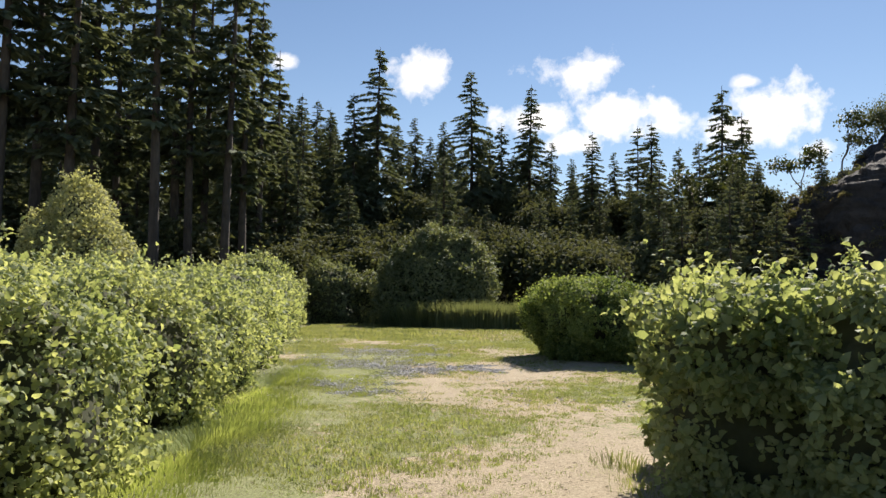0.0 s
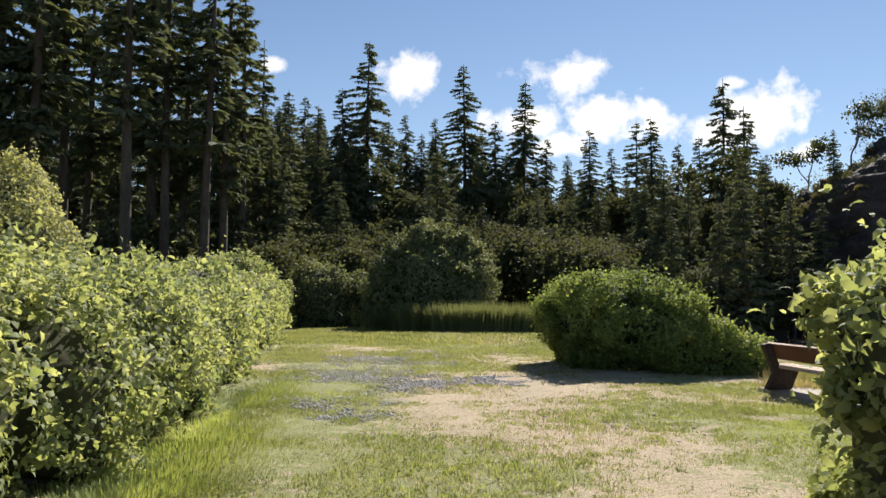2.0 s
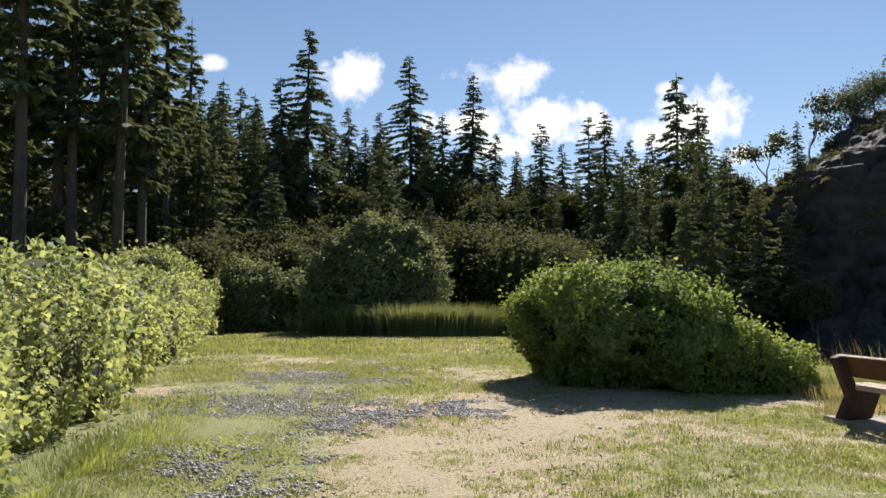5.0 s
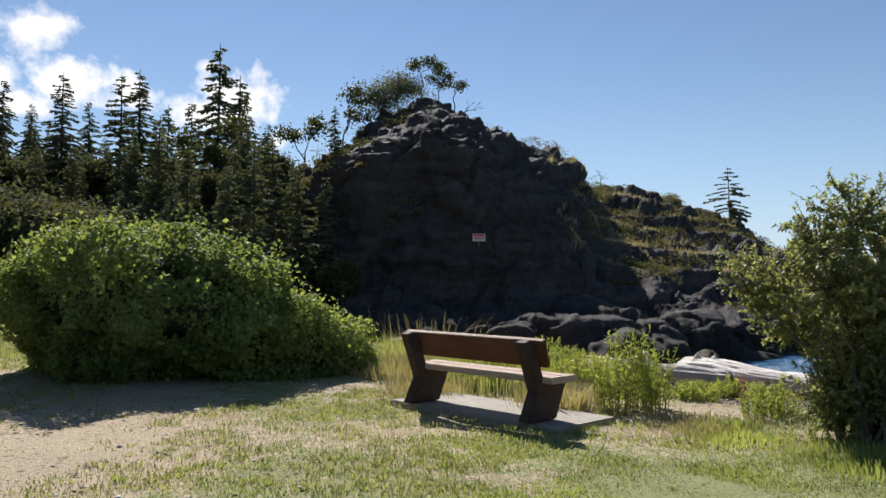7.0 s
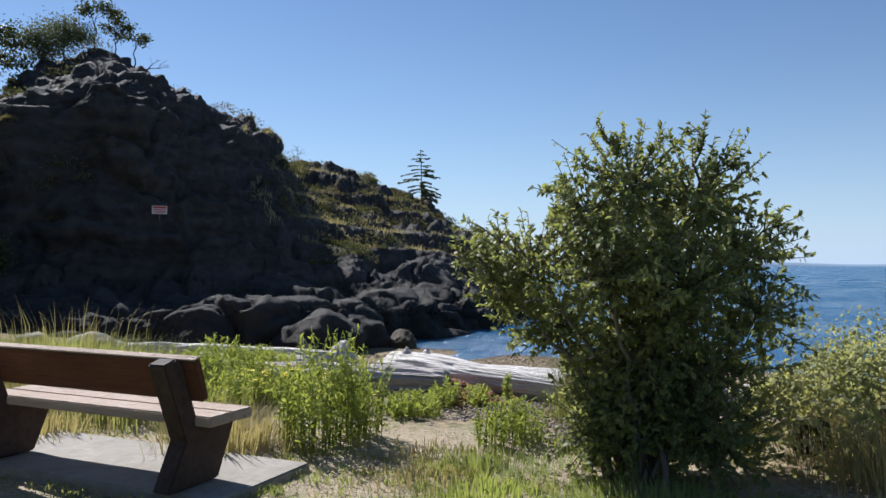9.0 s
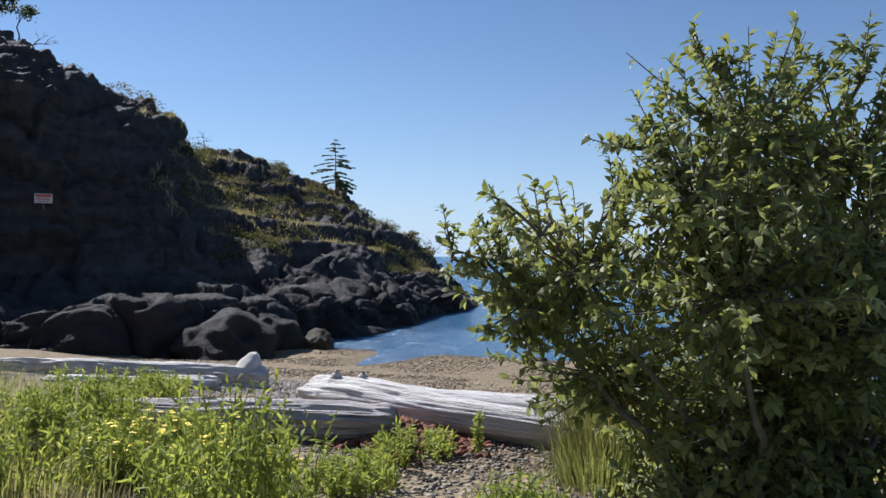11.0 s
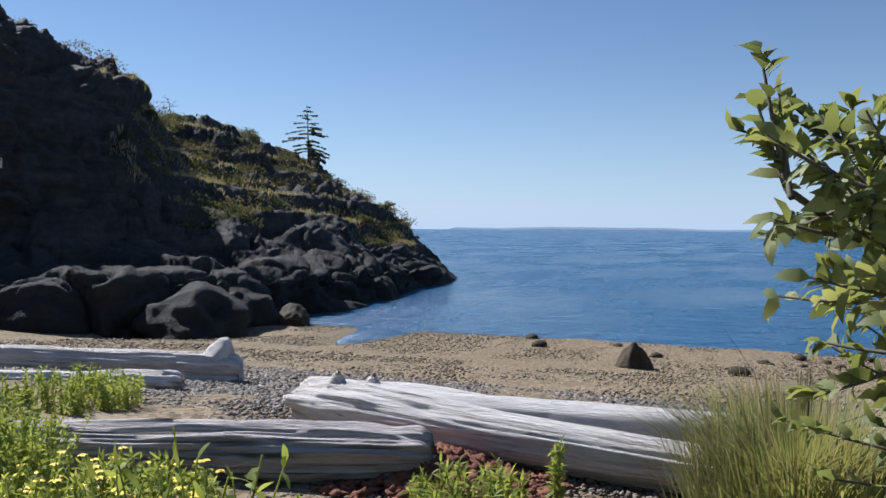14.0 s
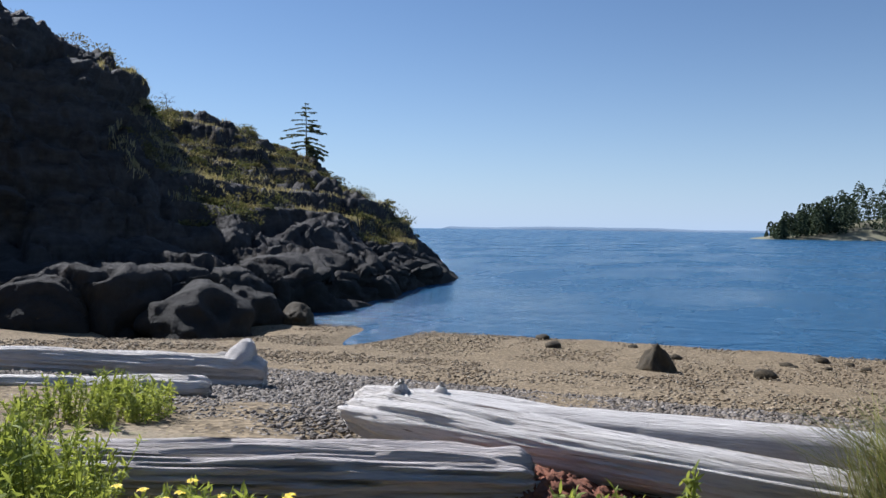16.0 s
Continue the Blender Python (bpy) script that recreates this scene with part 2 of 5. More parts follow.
def ground_material():
    m, nt, b = material("ground_cover", 0.95, 0.15)
    at = nt.nodes.new("ShaderNodeAttribute")
    at.attribute_name = "cover"
    sep = nt.nodes.new("ShaderNodeSeparateColor")
    nt.links.new(at.outputs["Color"], sep.inputs[0])
    gravel, dry, beach = sep.outputs
    fine, mid, big = noise_fac(nt, 38.0, 5.0, 0.7), noise_fac(nt, 5.0, 5.0, 0.65), noise_fac(nt, 0.9, 4.0)
    green = ramp(nt, fine, (0.3, (0.13, 0.14, 0.06)), (0.7, (0.31, 0.315, 0.15)))
    straw = ramp(nt, fine, (0.3, (0.2, 0.155, 0.1)), (0.7, (0.53, 0.44, 0.31)))
    k = nt.nodes.new("ShaderNodeMath")
    k.operation = "ADD"
    nt.links.new(dry, k.inputs[0]), nt.links.new(mid, k.inputs[1])
    grass = mixed(nt, ramp(nt, k.outputs[0], (0.86, (0, 0, 0)), (1.24, (1, 1, 1))), green, straw)
    clod = ramp(nt, noise_fac(nt, 16.0, 4.0, 0.6), (0.32, (1, 1, 1)), (0.4, (0, 0, 0)))
    grass = mixed(nt, clod, grass, (0.1, 0.075, 0.04))
    vor = node(nt, "ShaderNodeTexVoronoi", Scale=34.0)
    nt.links.new(nt.nodes.new("ShaderNodeTexCoord").outputs["Object"], vor.inputs["Vector"])
    stones = mixed(nt, 0.55, ramp(nt, vor.outputs["Color"], (0.1, (0.1, 0.095, 0.1)), (0.9, (0.4, 0.39, 0.42))), (0.19, 0.175, 0.165))
    k2 = nt.nodes.new("ShaderNodeMath")
    k2.operation = "ADD"
    nt.links.new(gravel, k2.inputs[0]), nt.links.new(fine, k2.inputs[1])
    col = mixed(nt, ramp(nt, k2.outputs[0], (1.0, (0, 0, 0)), (1.5, (0.85, 0.85, 0.85))), grass, stones)
    vb = node(nt, "ShaderNodeTexVoronoi", Scale=17.0)
    nt.links.new(nt.nodes.new("ShaderNodeTexCoord").outputs["Object"], vb.inputs["Vector"])
    shingle = mixed(nt, 0.3, ramp(nt, vb.outputs["Color"], (0.1, (0.075, 0.055, 0.036)), (0.9, (0.36, 0.275, 0.17))), ramp(nt, big, (0.35, (0.15, 0.11, 0.062)), (0.65, (0.25, 0.195, 0.12))))
    col = mixed(nt, beach, col, shingle)
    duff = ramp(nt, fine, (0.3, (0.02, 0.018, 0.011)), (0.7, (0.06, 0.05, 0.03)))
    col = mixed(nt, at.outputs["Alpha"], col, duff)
    nt.links.new(col, b.inputs["Base Color"])
    h = mixed(nt, beach, fine, vb.outputs["Distance"])
    bumped(nt, b, h, 0.7, 0.03)
    return m


def rock_material():
    m, nt, b = material("headland_rock", 0.85, 0.25)
    geo = nt.nodes.new("ShaderNodeNewGeometry")
    sep = nt.nodes.new("ShaderNodeSeparateXYZ")
    nt.links.new(geo.outputs["Normal"], sep.inputs[0])
    pos = geo.outputs["Position"]
    fine, mid, big = noise_fac(nt, 2.2, 8.0, 0.7, pos), noise_fac(nt, 0.45, 6.0, 0.6, pos), noise_fac(nt, 0.16, 5.0, 0.6, pos)
    streak = noise_fac(nt, 0.7, 6.0, 0.6, pos, (0.35, 0.35, 2.4))
    stone = mixed(nt, 0.5, ramp(nt, fine, (0.3, (0.024, 0.021, 0.02)), (0.75, (0.115, 0.102, 0.094))), ramp(nt, streak, (0.35, (0.022, 0.02, 0.019)), (0.7, (0.1, 0.089, 0.082))))
    # moss and dry turf settle on the flatter, higher ledges
    k = nt.nodes.new("ShaderNodeMath")
    k.operation = "MULTIPLY_ADD"
    nt.links.new(mid, k.inputs[0])
    k.inputs[1].default_value = 0.9
    nt.links.new(sep.outputs[2], k.inputs[2])
    turf = ramp(nt, fine, (0.3, (0.06, 0.06, 0.025)), (0.5, (0.15, 0.13, 0.055)), (0.75, (0.28, 0.23, 0.11)))
    pz = nt.nodes.new("ShaderNodeSeparateXYZ")
    nt.links.new(pos, pz.inputs[0])
    high = nt.nodes.new("ShaderNodeMapRange")
    high.inputs[1].default_value, high.inputs[2].default_value = 0.5, 3.0
    nt.links.new(pz.outputs[2], high.inputs[0])
    mask = nt.nodes.new("ShaderNodeMath")
    mask.operation = "MULTIPLY"
    nt.links.new(ramp(nt, k.outputs[0], (1.0, (0, 0, 0)), (1.32, (1, 1, 1))), mask.inputs[0])
    nt.links.new(high.outputs[0], mask.inputs[1])
    col = mixed(nt, mask.outputs[0], stone, turf)
    # weed and wet stone near the tide line, carried higher as painted ledge shade
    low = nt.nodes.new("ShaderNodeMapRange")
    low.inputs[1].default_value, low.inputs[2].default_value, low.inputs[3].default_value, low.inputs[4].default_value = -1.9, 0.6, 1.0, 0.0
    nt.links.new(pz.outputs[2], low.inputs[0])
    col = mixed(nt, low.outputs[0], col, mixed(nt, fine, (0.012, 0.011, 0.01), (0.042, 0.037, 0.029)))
    nt.links.new(col, b.inputs["Base Color"])
    bumped(nt, b, mixed(nt, 0.4, fine, mid), 1.0, 0.45)
    return m


def water_material():
    m, nt, b = material("sea_water", 0.2, 0.45)
    b.inputs["Base Color"].default_value = (0.025, 0.1, 0.2, 1)
    b.inputs["IOR"].default_value = 1.33
    pos = nt.nodes.new("ShaderNodeNewGeometry").outputs["Position"]
    a, c = noise_fac(nt, 1.9, 5.0, 0.65, pos, (1.0, 0.4, 1)), noise_fac(nt, 0.22, 3.0, 0.5, pos, (1.0, 0.5, 1))
    gust = noise_fac(nt, 0.05, 5.0, 0.65, pos, (1.0, 2.2, 1))
    nt.links.new(ramp(nt, gust, (0.35, (0.12, 0.12, 0.12)), (0.65, (0.34, 0.34, 0.34))), b.inputs["Roughness"])
    wave = noise_fac(nt, 0.62, 4.0, 0.6, pos, (1.0, 0.28, 1))
    bumped(nt, b, mixed(nt, 0.45, mixed(nt, 0.35, a, c), wave), 1.0, 1.3)
    return m


def drift_material(name, pale, deep, crack):
    m, nt, b = material(name, 0.8, 0.2)
    grain = noise_fac(nt, 9.0, 6.0, 0.65, stretch=(0.55, 7.0, 7.0))
    big = noise_fac(nt, 1.6, 4.0)
    col = mixed(nt, 0.4, ramp(nt, grain, (0.28, deep), (0.55, pale)), ramp(nt, big, (0.35, deep), (0.6, pale)))
    split = ramp(nt, noise_fac(nt, 3.2, 4.0, 0.6, stretch=(0.22, 7.0, 7.0)), (0.3, (1, 1, 1)), (0.36, (0, 0, 0)))
    col = mixed(nt, split, col, crack)
    nt.links.new(col, b.inputs["Base Color"])
    bumped(nt, b, grain, 1.0, 0.035)
    return m


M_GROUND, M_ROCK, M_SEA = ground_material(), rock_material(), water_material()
M_HEDGE = foliage("hedge_leaf", (0.13, 0.18, 0.075), (0.27, 0.32, 0.145), (0.5, 0.53, 0.3), 0.56)
M_BRAMBLE = foliage("bramble_leaf", (0.055, 0.095, 0.03), (0.15, 0.215, 0.065), (0.38, 0.44, 0.15), 0.52)
# shade between the leaves, put into a near-black colour for the inner shells
M_CORE = plain("shade_shell_dark", (0.03, 0.034, 0.016), (0.07, 0.07, 0.035), 9.0, 0.95)
M_SHRUB = foliage("shrub_leaf", (0.1, 0.135, 0.055), (0.2, 0.245, 0.095), (0.42, 0.43, 0.2), 0.5, 0.38, 1.3)
M_SILVER = foliage("willow_leaf", (0.06, 0.08, 0.035), (0.12, 0.15, 0.07), (0.27, 0.29, 0.16), 0.42)
M_PALE = foliage("pale_new_leaf", (0.22, 0.24, 0.12), (0.36, 0.38, 0.2), (0.5, 0.5, 0.3), 0.55)
M_NEEDLE = foliage("conifer_needles", (0.075, 0.095, 0.06), (0.115, 0.14, 0.085), (0.175, 0.195, 0.115), 0.3, 0.75, 0.3)
M_NEEDLE2 = foliage("conifer_needles_lighter", (0.08, 0.1, 0.06), (0.125, 0.145, 0.085), (0.19, 0.2, 0.115), 0.32, 0.75, 0.3)
M_UNDER = foliage("undergrowth_leaf", (0.042, 0.052, 0.026), (0.075, 0.088, 0.042), (0.15, 0.155, 0.08), 0.32, 0.75, 0.3)
M_MADRONA = foliage("madrona_leaf", (0.03, 0.045, 0.015), (0.06, 0.08, 0.025), (0.13, 0.14, 0.05), 0.25, 0.45)
M_BARK = plain("tree_bark", (0.035, 0.028, 0.022), (0.12, 0.095, 0.075), 6.0, 0.95, 0.8, 0.04, (1, 1, 0.25))
M_TWIG = plain("grey_twig", (0.09, 0.075, 0.06), (0.22, 0.19, 0.16), 12.0, 0.9)
M_BLADE = foliage("grass_blade", (0.15, 0.185, 0.07), (0.25, 0.285, 0.115), (0.4, 0.405, 0.2), 0.5, 0.6, 0.5)
M_LUSH = foliage("lush_grass_blade", (0.16, 0.215, 0.065), (0.26, 0.325, 0.105), (0.4, 0.44, 0.18), 0.5, 0.6, 0.8)
M_STRAW = foliage("straw_blade", (0.24, 0.2, 0.11), (0.36, 0.31, 0.18), (0.5, 0.45, 0.29), 0.35, 0.7, 0.5)
M_WEED = foliage("weed_leaf", (0.18, 0.23, 0.055), (0.3, 0.36, 0.09), (0.46, 0.5, 0.16), 0.5, 0.55, 1.0)
M_SLOPE = foliage("slope_shrub_leaf", (0.05, 0.065, 0.03), (0.1, 0.11, 0.052), (0.18, 0.17, 0.09), 0.35, 0.8, 0.35, (0.16, 0.14, 0.08))
M_PETAL = plain("yellow_petal", (0.75, 0.5, 0.01), (0.9, 0.68, 0.03), 30.0, 0.6)
M_DRIFT = drift_material("silvered_driftwood", (0.78, 0.73, 0.68), (0.46, 0.41, 0.375), (0.17, 0.135, 0.12))
M_DRIFT2 = drift_material("grey_weathered_log", (0.62, 0.56, 0.53), (0.3, 0.26, 0.245), (0.08, 0.065, 0.06))
M_ROT = plain("red_rotten_wood", (0.09, 0.035, 0.02), (0.3, 0.13, 0.08), 14.0, 0.95, 0.9, 0.03)
M_PLANK = drift_material("stained_bench_plank", (0.2, 0.085, 0.045), (0.11, 0.045, 0.026), (0.05, 0.02, 0.014))
# bleached, worn wood, with sunlight on the upward faces put into the colour
M_SEAT = drift_material("worn_sunlit_plank", (0.62, 0.49, 0.4), (0.42, 0.3, 0.22), (0.16, 0.1, 0.07))
M_POST = plain("dark_bench_support", (0.035, 0.022, 0.018), (0.085, 0.055, 0.045), 20.0, 0.8)
M_SLAB = plain("concrete_slab", (0.22, 0.195, 0.165), (0.36, 0.325, 0.28), 14.0, 0.9, 0.3, 0.01)
M_STONE = plain("beach_stone", (0.13, 0.115, 0.1), (0.36, 0.33, 0.3), 9.0, 0.85, 0.5, 0.03)
M_WETSTONE = plain("dark_wet_stone", (0.026, 0.021, 0.013), (0.085, 0.062, 0.032), 7.0, 0.85, 0.8, 0.06)


# ---- ground: meadow, berm, beach and sea floor in one sheet ----
SEA = -2.65


def gz(x, y):
    x, y = np.asarray(x, float), np.asarray(y, float)
    shore = np.interp(x, [8.3, 10, 12, 14.6, 25, 34.5, 45, 90, 400], [0, -0.12, -0.26, -0.72, -2.05, -2.68, -3.4, -6, -9])
    wood = smooth(52, 120, y) * 15 + smooth(-14, -60, x) * smooth(20, 70, y) * 4
    k = smooth(42, 56, y) * smooth(34, 22, x)
    inlet = 0.5 * np.exp(-((x - 31) / 3.6) ** 2 - ((y - 25.6 - 0.1 * (x - 31)) / 0.9) ** 2)
    pool = 0.62 * np.exp(-((x - 26.5) / 3.4) ** 2 - ((y - 30.2 + 0.35 * (x - 26.5)) / 1.3) ** 2)
    return shore * (1 - k) + wood * k - inlet - pool


def edge_x(y):
    return 8.3 + smooth(14.6, 17.5, y) * 2.3 - smooth(12.2, 11, y) * 0.2


def gravel_mask(x, y):
    a = 1 - np.hypot((x + 1.7) / 2.1, (y - 18.9) / 7.2)
    b = 1 - np.hypot((x - 1.1) / 0.75, (y - 17.2) / 1.5)
    n = fbm(np.stack([x * 1.3, y * 0.8, 0 * x], -1).reshape(-1, 3), 4, 0.65).reshape(np.shape(x))
    return np.clip(smooth(0.0, 0.36, np.maximum(a, b * 0.7) + 0.32 * n), 0, 1)


def dry_mask(x, y):
    n = fbm(np.stack([x * 0.42, y * 0.3, 5 + 0 * x], -1).reshape(-1, 3), 4).reshape(np.shape(x))
    d = 0.39 + 0.32 * n
    d = d + 0.38 * np.exp(-((x - 1.4 - 0.05 * (y - 10)) / 1.7) ** 2) * smooth(3, 7, y) * smooth(24, 17, y)
    d = d - 0.5 * np.exp(-((x - 4.9) / 1.2) ** 2 - ((y - 12.9) / 2.0) ** 2) - 0.3 * np.exp(-((x - 6.6) / 0.8) ** 2 - ((y - 11.2) / 1.6) ** 2) - 0.3 * np.exp(-((x + 2.2) / 0.9) ** 2) * smooth(22, 12, y)
    d = d - 0.12 * smooth(24, 30, y)
    return np.clip(d, 0, 1)


def spaced(a, b, step, outer, grow=1.22):
    inner = list(np.arange(a, b, step))
    hi, lo, s = [inner[-1]], [inner[0]], step
    while hi[-1] < outer[1]:
        s *= grow
        hi.append(hi[-1] + s)
    s = step
    while lo[-1] > outer[0]:
        s *= grow
        lo.append(lo[-1] - s)
    return np.array(lo[:0:-1] + inner + hi[1:])


def build_ground():
    xs, ys = spaced(-7, 15, 0.16, (-1500, 3000)), spaced(3, 27, 0.16, (-1500, 3000))
    X, Y = np.meshgrid(xs, ys, indexing="ij")
    n = fbm(np.stack([X * 0.5, Y * 0.5, 0 * X], -1).reshape(-1, 3), 4).reshape(X.shape)
    near = np.exp(-np.maximum(np.hypot(X, Y - 12) - 30, 0) / 60)
    tuft = vnoise(np.stack([X * 3.1, Y * 3.1, 0 * X], -1).reshape(-1, 3)).reshape(X.shape)
    Z = gz(X, Y) + near * (0.035 * n + 0.012 * tuft)
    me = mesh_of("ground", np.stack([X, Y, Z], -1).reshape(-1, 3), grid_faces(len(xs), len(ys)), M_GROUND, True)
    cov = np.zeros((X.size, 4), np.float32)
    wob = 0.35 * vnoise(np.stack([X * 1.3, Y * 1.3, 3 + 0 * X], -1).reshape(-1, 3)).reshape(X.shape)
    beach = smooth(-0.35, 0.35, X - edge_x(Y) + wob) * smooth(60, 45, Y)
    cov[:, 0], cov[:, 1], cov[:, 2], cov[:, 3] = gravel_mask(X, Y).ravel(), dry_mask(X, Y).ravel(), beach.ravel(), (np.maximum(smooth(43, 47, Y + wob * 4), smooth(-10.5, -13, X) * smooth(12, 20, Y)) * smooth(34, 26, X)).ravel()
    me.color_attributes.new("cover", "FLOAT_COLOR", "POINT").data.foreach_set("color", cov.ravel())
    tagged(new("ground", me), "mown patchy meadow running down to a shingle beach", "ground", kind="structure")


build_ground()


def build_sea():
    xs = np.concatenate([np.arange(20, 80, 2.0), np.geomspace(80, 4800, 40)])
    ys = np.concatenate([-np.geomspace(60, 3000, 24)[::-1], np.arange(-58, 60, 2.0), np.geomspace(60, 3000, 24)])
    X, Y = np.meshgrid(xs, ys, indexing="ij")
    me = mesh_of("water", np.stack([X, Y, np.full(X.shape, SEA)], -1).reshape(-1, 3), grid_faces(len(xs), len(ys)), M_SEA, True)
    tagged(new("water", me), "calm blue sea with small ripples", "water", kind="structure")


build_sea()


# ---- rocky headland ----
def spline(rows, u):
    """Catmull-Rom through rows at u in 0..len-1."""
    rows = np.asarray(rows, float)
    i = np.clip(np.floor(u).astype(int), 0, len(rows) - 2)
    t = (u - i)[:, None]
    p0, p1, p2, p3 = (rows[np.clip(i + k, 0, len(rows) - 1)] for k in (-1, 0, 1, 2))
    return 0.5 * (2 * p1 + (p2 - p0) * t + (2 * p0 - 5 * p1 + 4 * p2 - p3) * t ** 2 + (3 * p1 - p0 - 3 * p2 + p3) * t ** 3)


FOOT = [(10, 54, -0.8), (16, 43, -1.9), (21.5, 35, -2.5), (26, 31, -2.9), (30, 30.6, -3.0), (34.5, 30.3, -3.1), (41, 30.2, -3.2), (49, 31, -3.3), (57, 32.2, -3.3), (64.3, 33, -3.3)]
APRON = [(14, 58, 1.0), (22, 51, 1.2), (28, 43.5, 1.3), (32, 39.8, 1.3), (35, 37.6, 1.2), (39, 36.5, 1.2), (45, 36, 1.0), (53, 36, 0.6), (60, 35.5, -0.3), (65, 33.6, -2.7)]
MID = [(15.4, 59.5, 4.8), (24.1, 53.4, 8.9), (30.3, 46.5, 11.7), (35.5, 45.0, 10.1), (40.5, 45.1, 8.5), (48, 47.5, 6.6), (56, 46.5, 5.4), (63, 42.5, 3.6), (66, 38.5, 0.8), (65.5, 34, -2.7)]
CREST = [(20, 68, 7), (31, 64, 13.2), (41, 62.5, 17.2), (46, 57.5, 13.9), (49.3, 52.6, 11.5), (66, 63.2, 11.9), (77, 60, 10.5), (77.5, 51.5, 6.4), (72, 42.8, 2.2), (66, 34.5, -2.7)]
BACK = [(24, 82, 3), (36, 84, 4), (52, 82, 5), (62, 80, 5), (72, 78, 4), (86, 80, 2), (94, 68, 0), (90, 56, -2), (82, 44, -3.5), (70, 36, -4)]


def headland_surface(u, v):
    """u along the headland 0..9, v from foot 0 to crest 3 to back 4."""
    foot, apron, mid, crest, back = (spline(c, u) for c in (FOOT, APRON, MID, CREST, BACK))
    step = foot + (apron - foot) * np.array([0.2, 0.2, 0.66])
    cols = [foot, step, apron, mid, crest, back]
    v = np.where(v < 1, 2 * v, v + 1)
    i = np.clip(np.floor(v).astype(int), 0, 4)
    t = v - i
    st = np.stack(cols, 1)
    r = np.arange(len(u))
    # shoulders and notches of the skyline
    st[:, 3:5, 2] += np.interp(u, [0, 1.0, 1.2, 1.5, 1.9, 2.3, 2.6, 3.0, 3.6, 4.0, 4.15, 4.4, 5, 6, 6.5, 7.3, 7.7, 9], [-1, -2, -1.6, -0.4, 0.1, -0.7, -1.3, -0.7, -0.2, -0.5, -1.7, -1.2, 0.1, 0.55, 0.75, 0.75, 0, 0])[:, None] * np.array([0.5, 1.0])
    p0, p1, p2, p3 = (st[r, np.clip(i + k, 0, 5)] for k in (-1, 0, 1, 2))
    t = t[:, None]
    m1, m2 = 0.3 * (p2 - p0), 0.3 * (p3 - p1)
    return (2 * t ** 3 - 3 * t ** 2 + 1) * p1 + (t ** 3 - 2 * t ** 2 + t) * m1 + (-2 * t ** 3 + 3 * t ** 2) * p2 + (t ** 3 - t ** 2) * m2


def blocks(p):
    """Fractured rock: a step for each block and the depth of the cracks between them."""
    cell = np.floor(p).astype(np.int64)
    d1, d2, own = np.full(len(p), 9.0), np.full(len(p), 9.0), np.zeros(len(p))
    for dx in (-1, 0, 1):
        for dy in (-1, 0, 1):
            for dz in (-1, 0, 1):
                c = cell + np.array([dx, dy, dz])
                h = [((c[:, 0] * 73856093) ^ (c[:, 1] * 19349663) ^ (c[:, 2] * 83492791) + k * 2654435) & 0xFFFFFF for k in (1, 2, 3, 4)]
                h = [(((a * 1103515245 + 12345) >> 4) & 0xFFFF) / 65535.0 for a in h]
                d = np.linalg.norm(c + np.stack(h[:3], 1) - p, axis=1)
                near = d < d1
                d2 = np.where(near, d1, np.minimum(d2, d))
                own = np.where(near, h[3], own)
                d1 = np.where(near, d, d1)
    return own - 0.5, smooth(0.14, 0.0, d2 - d1)


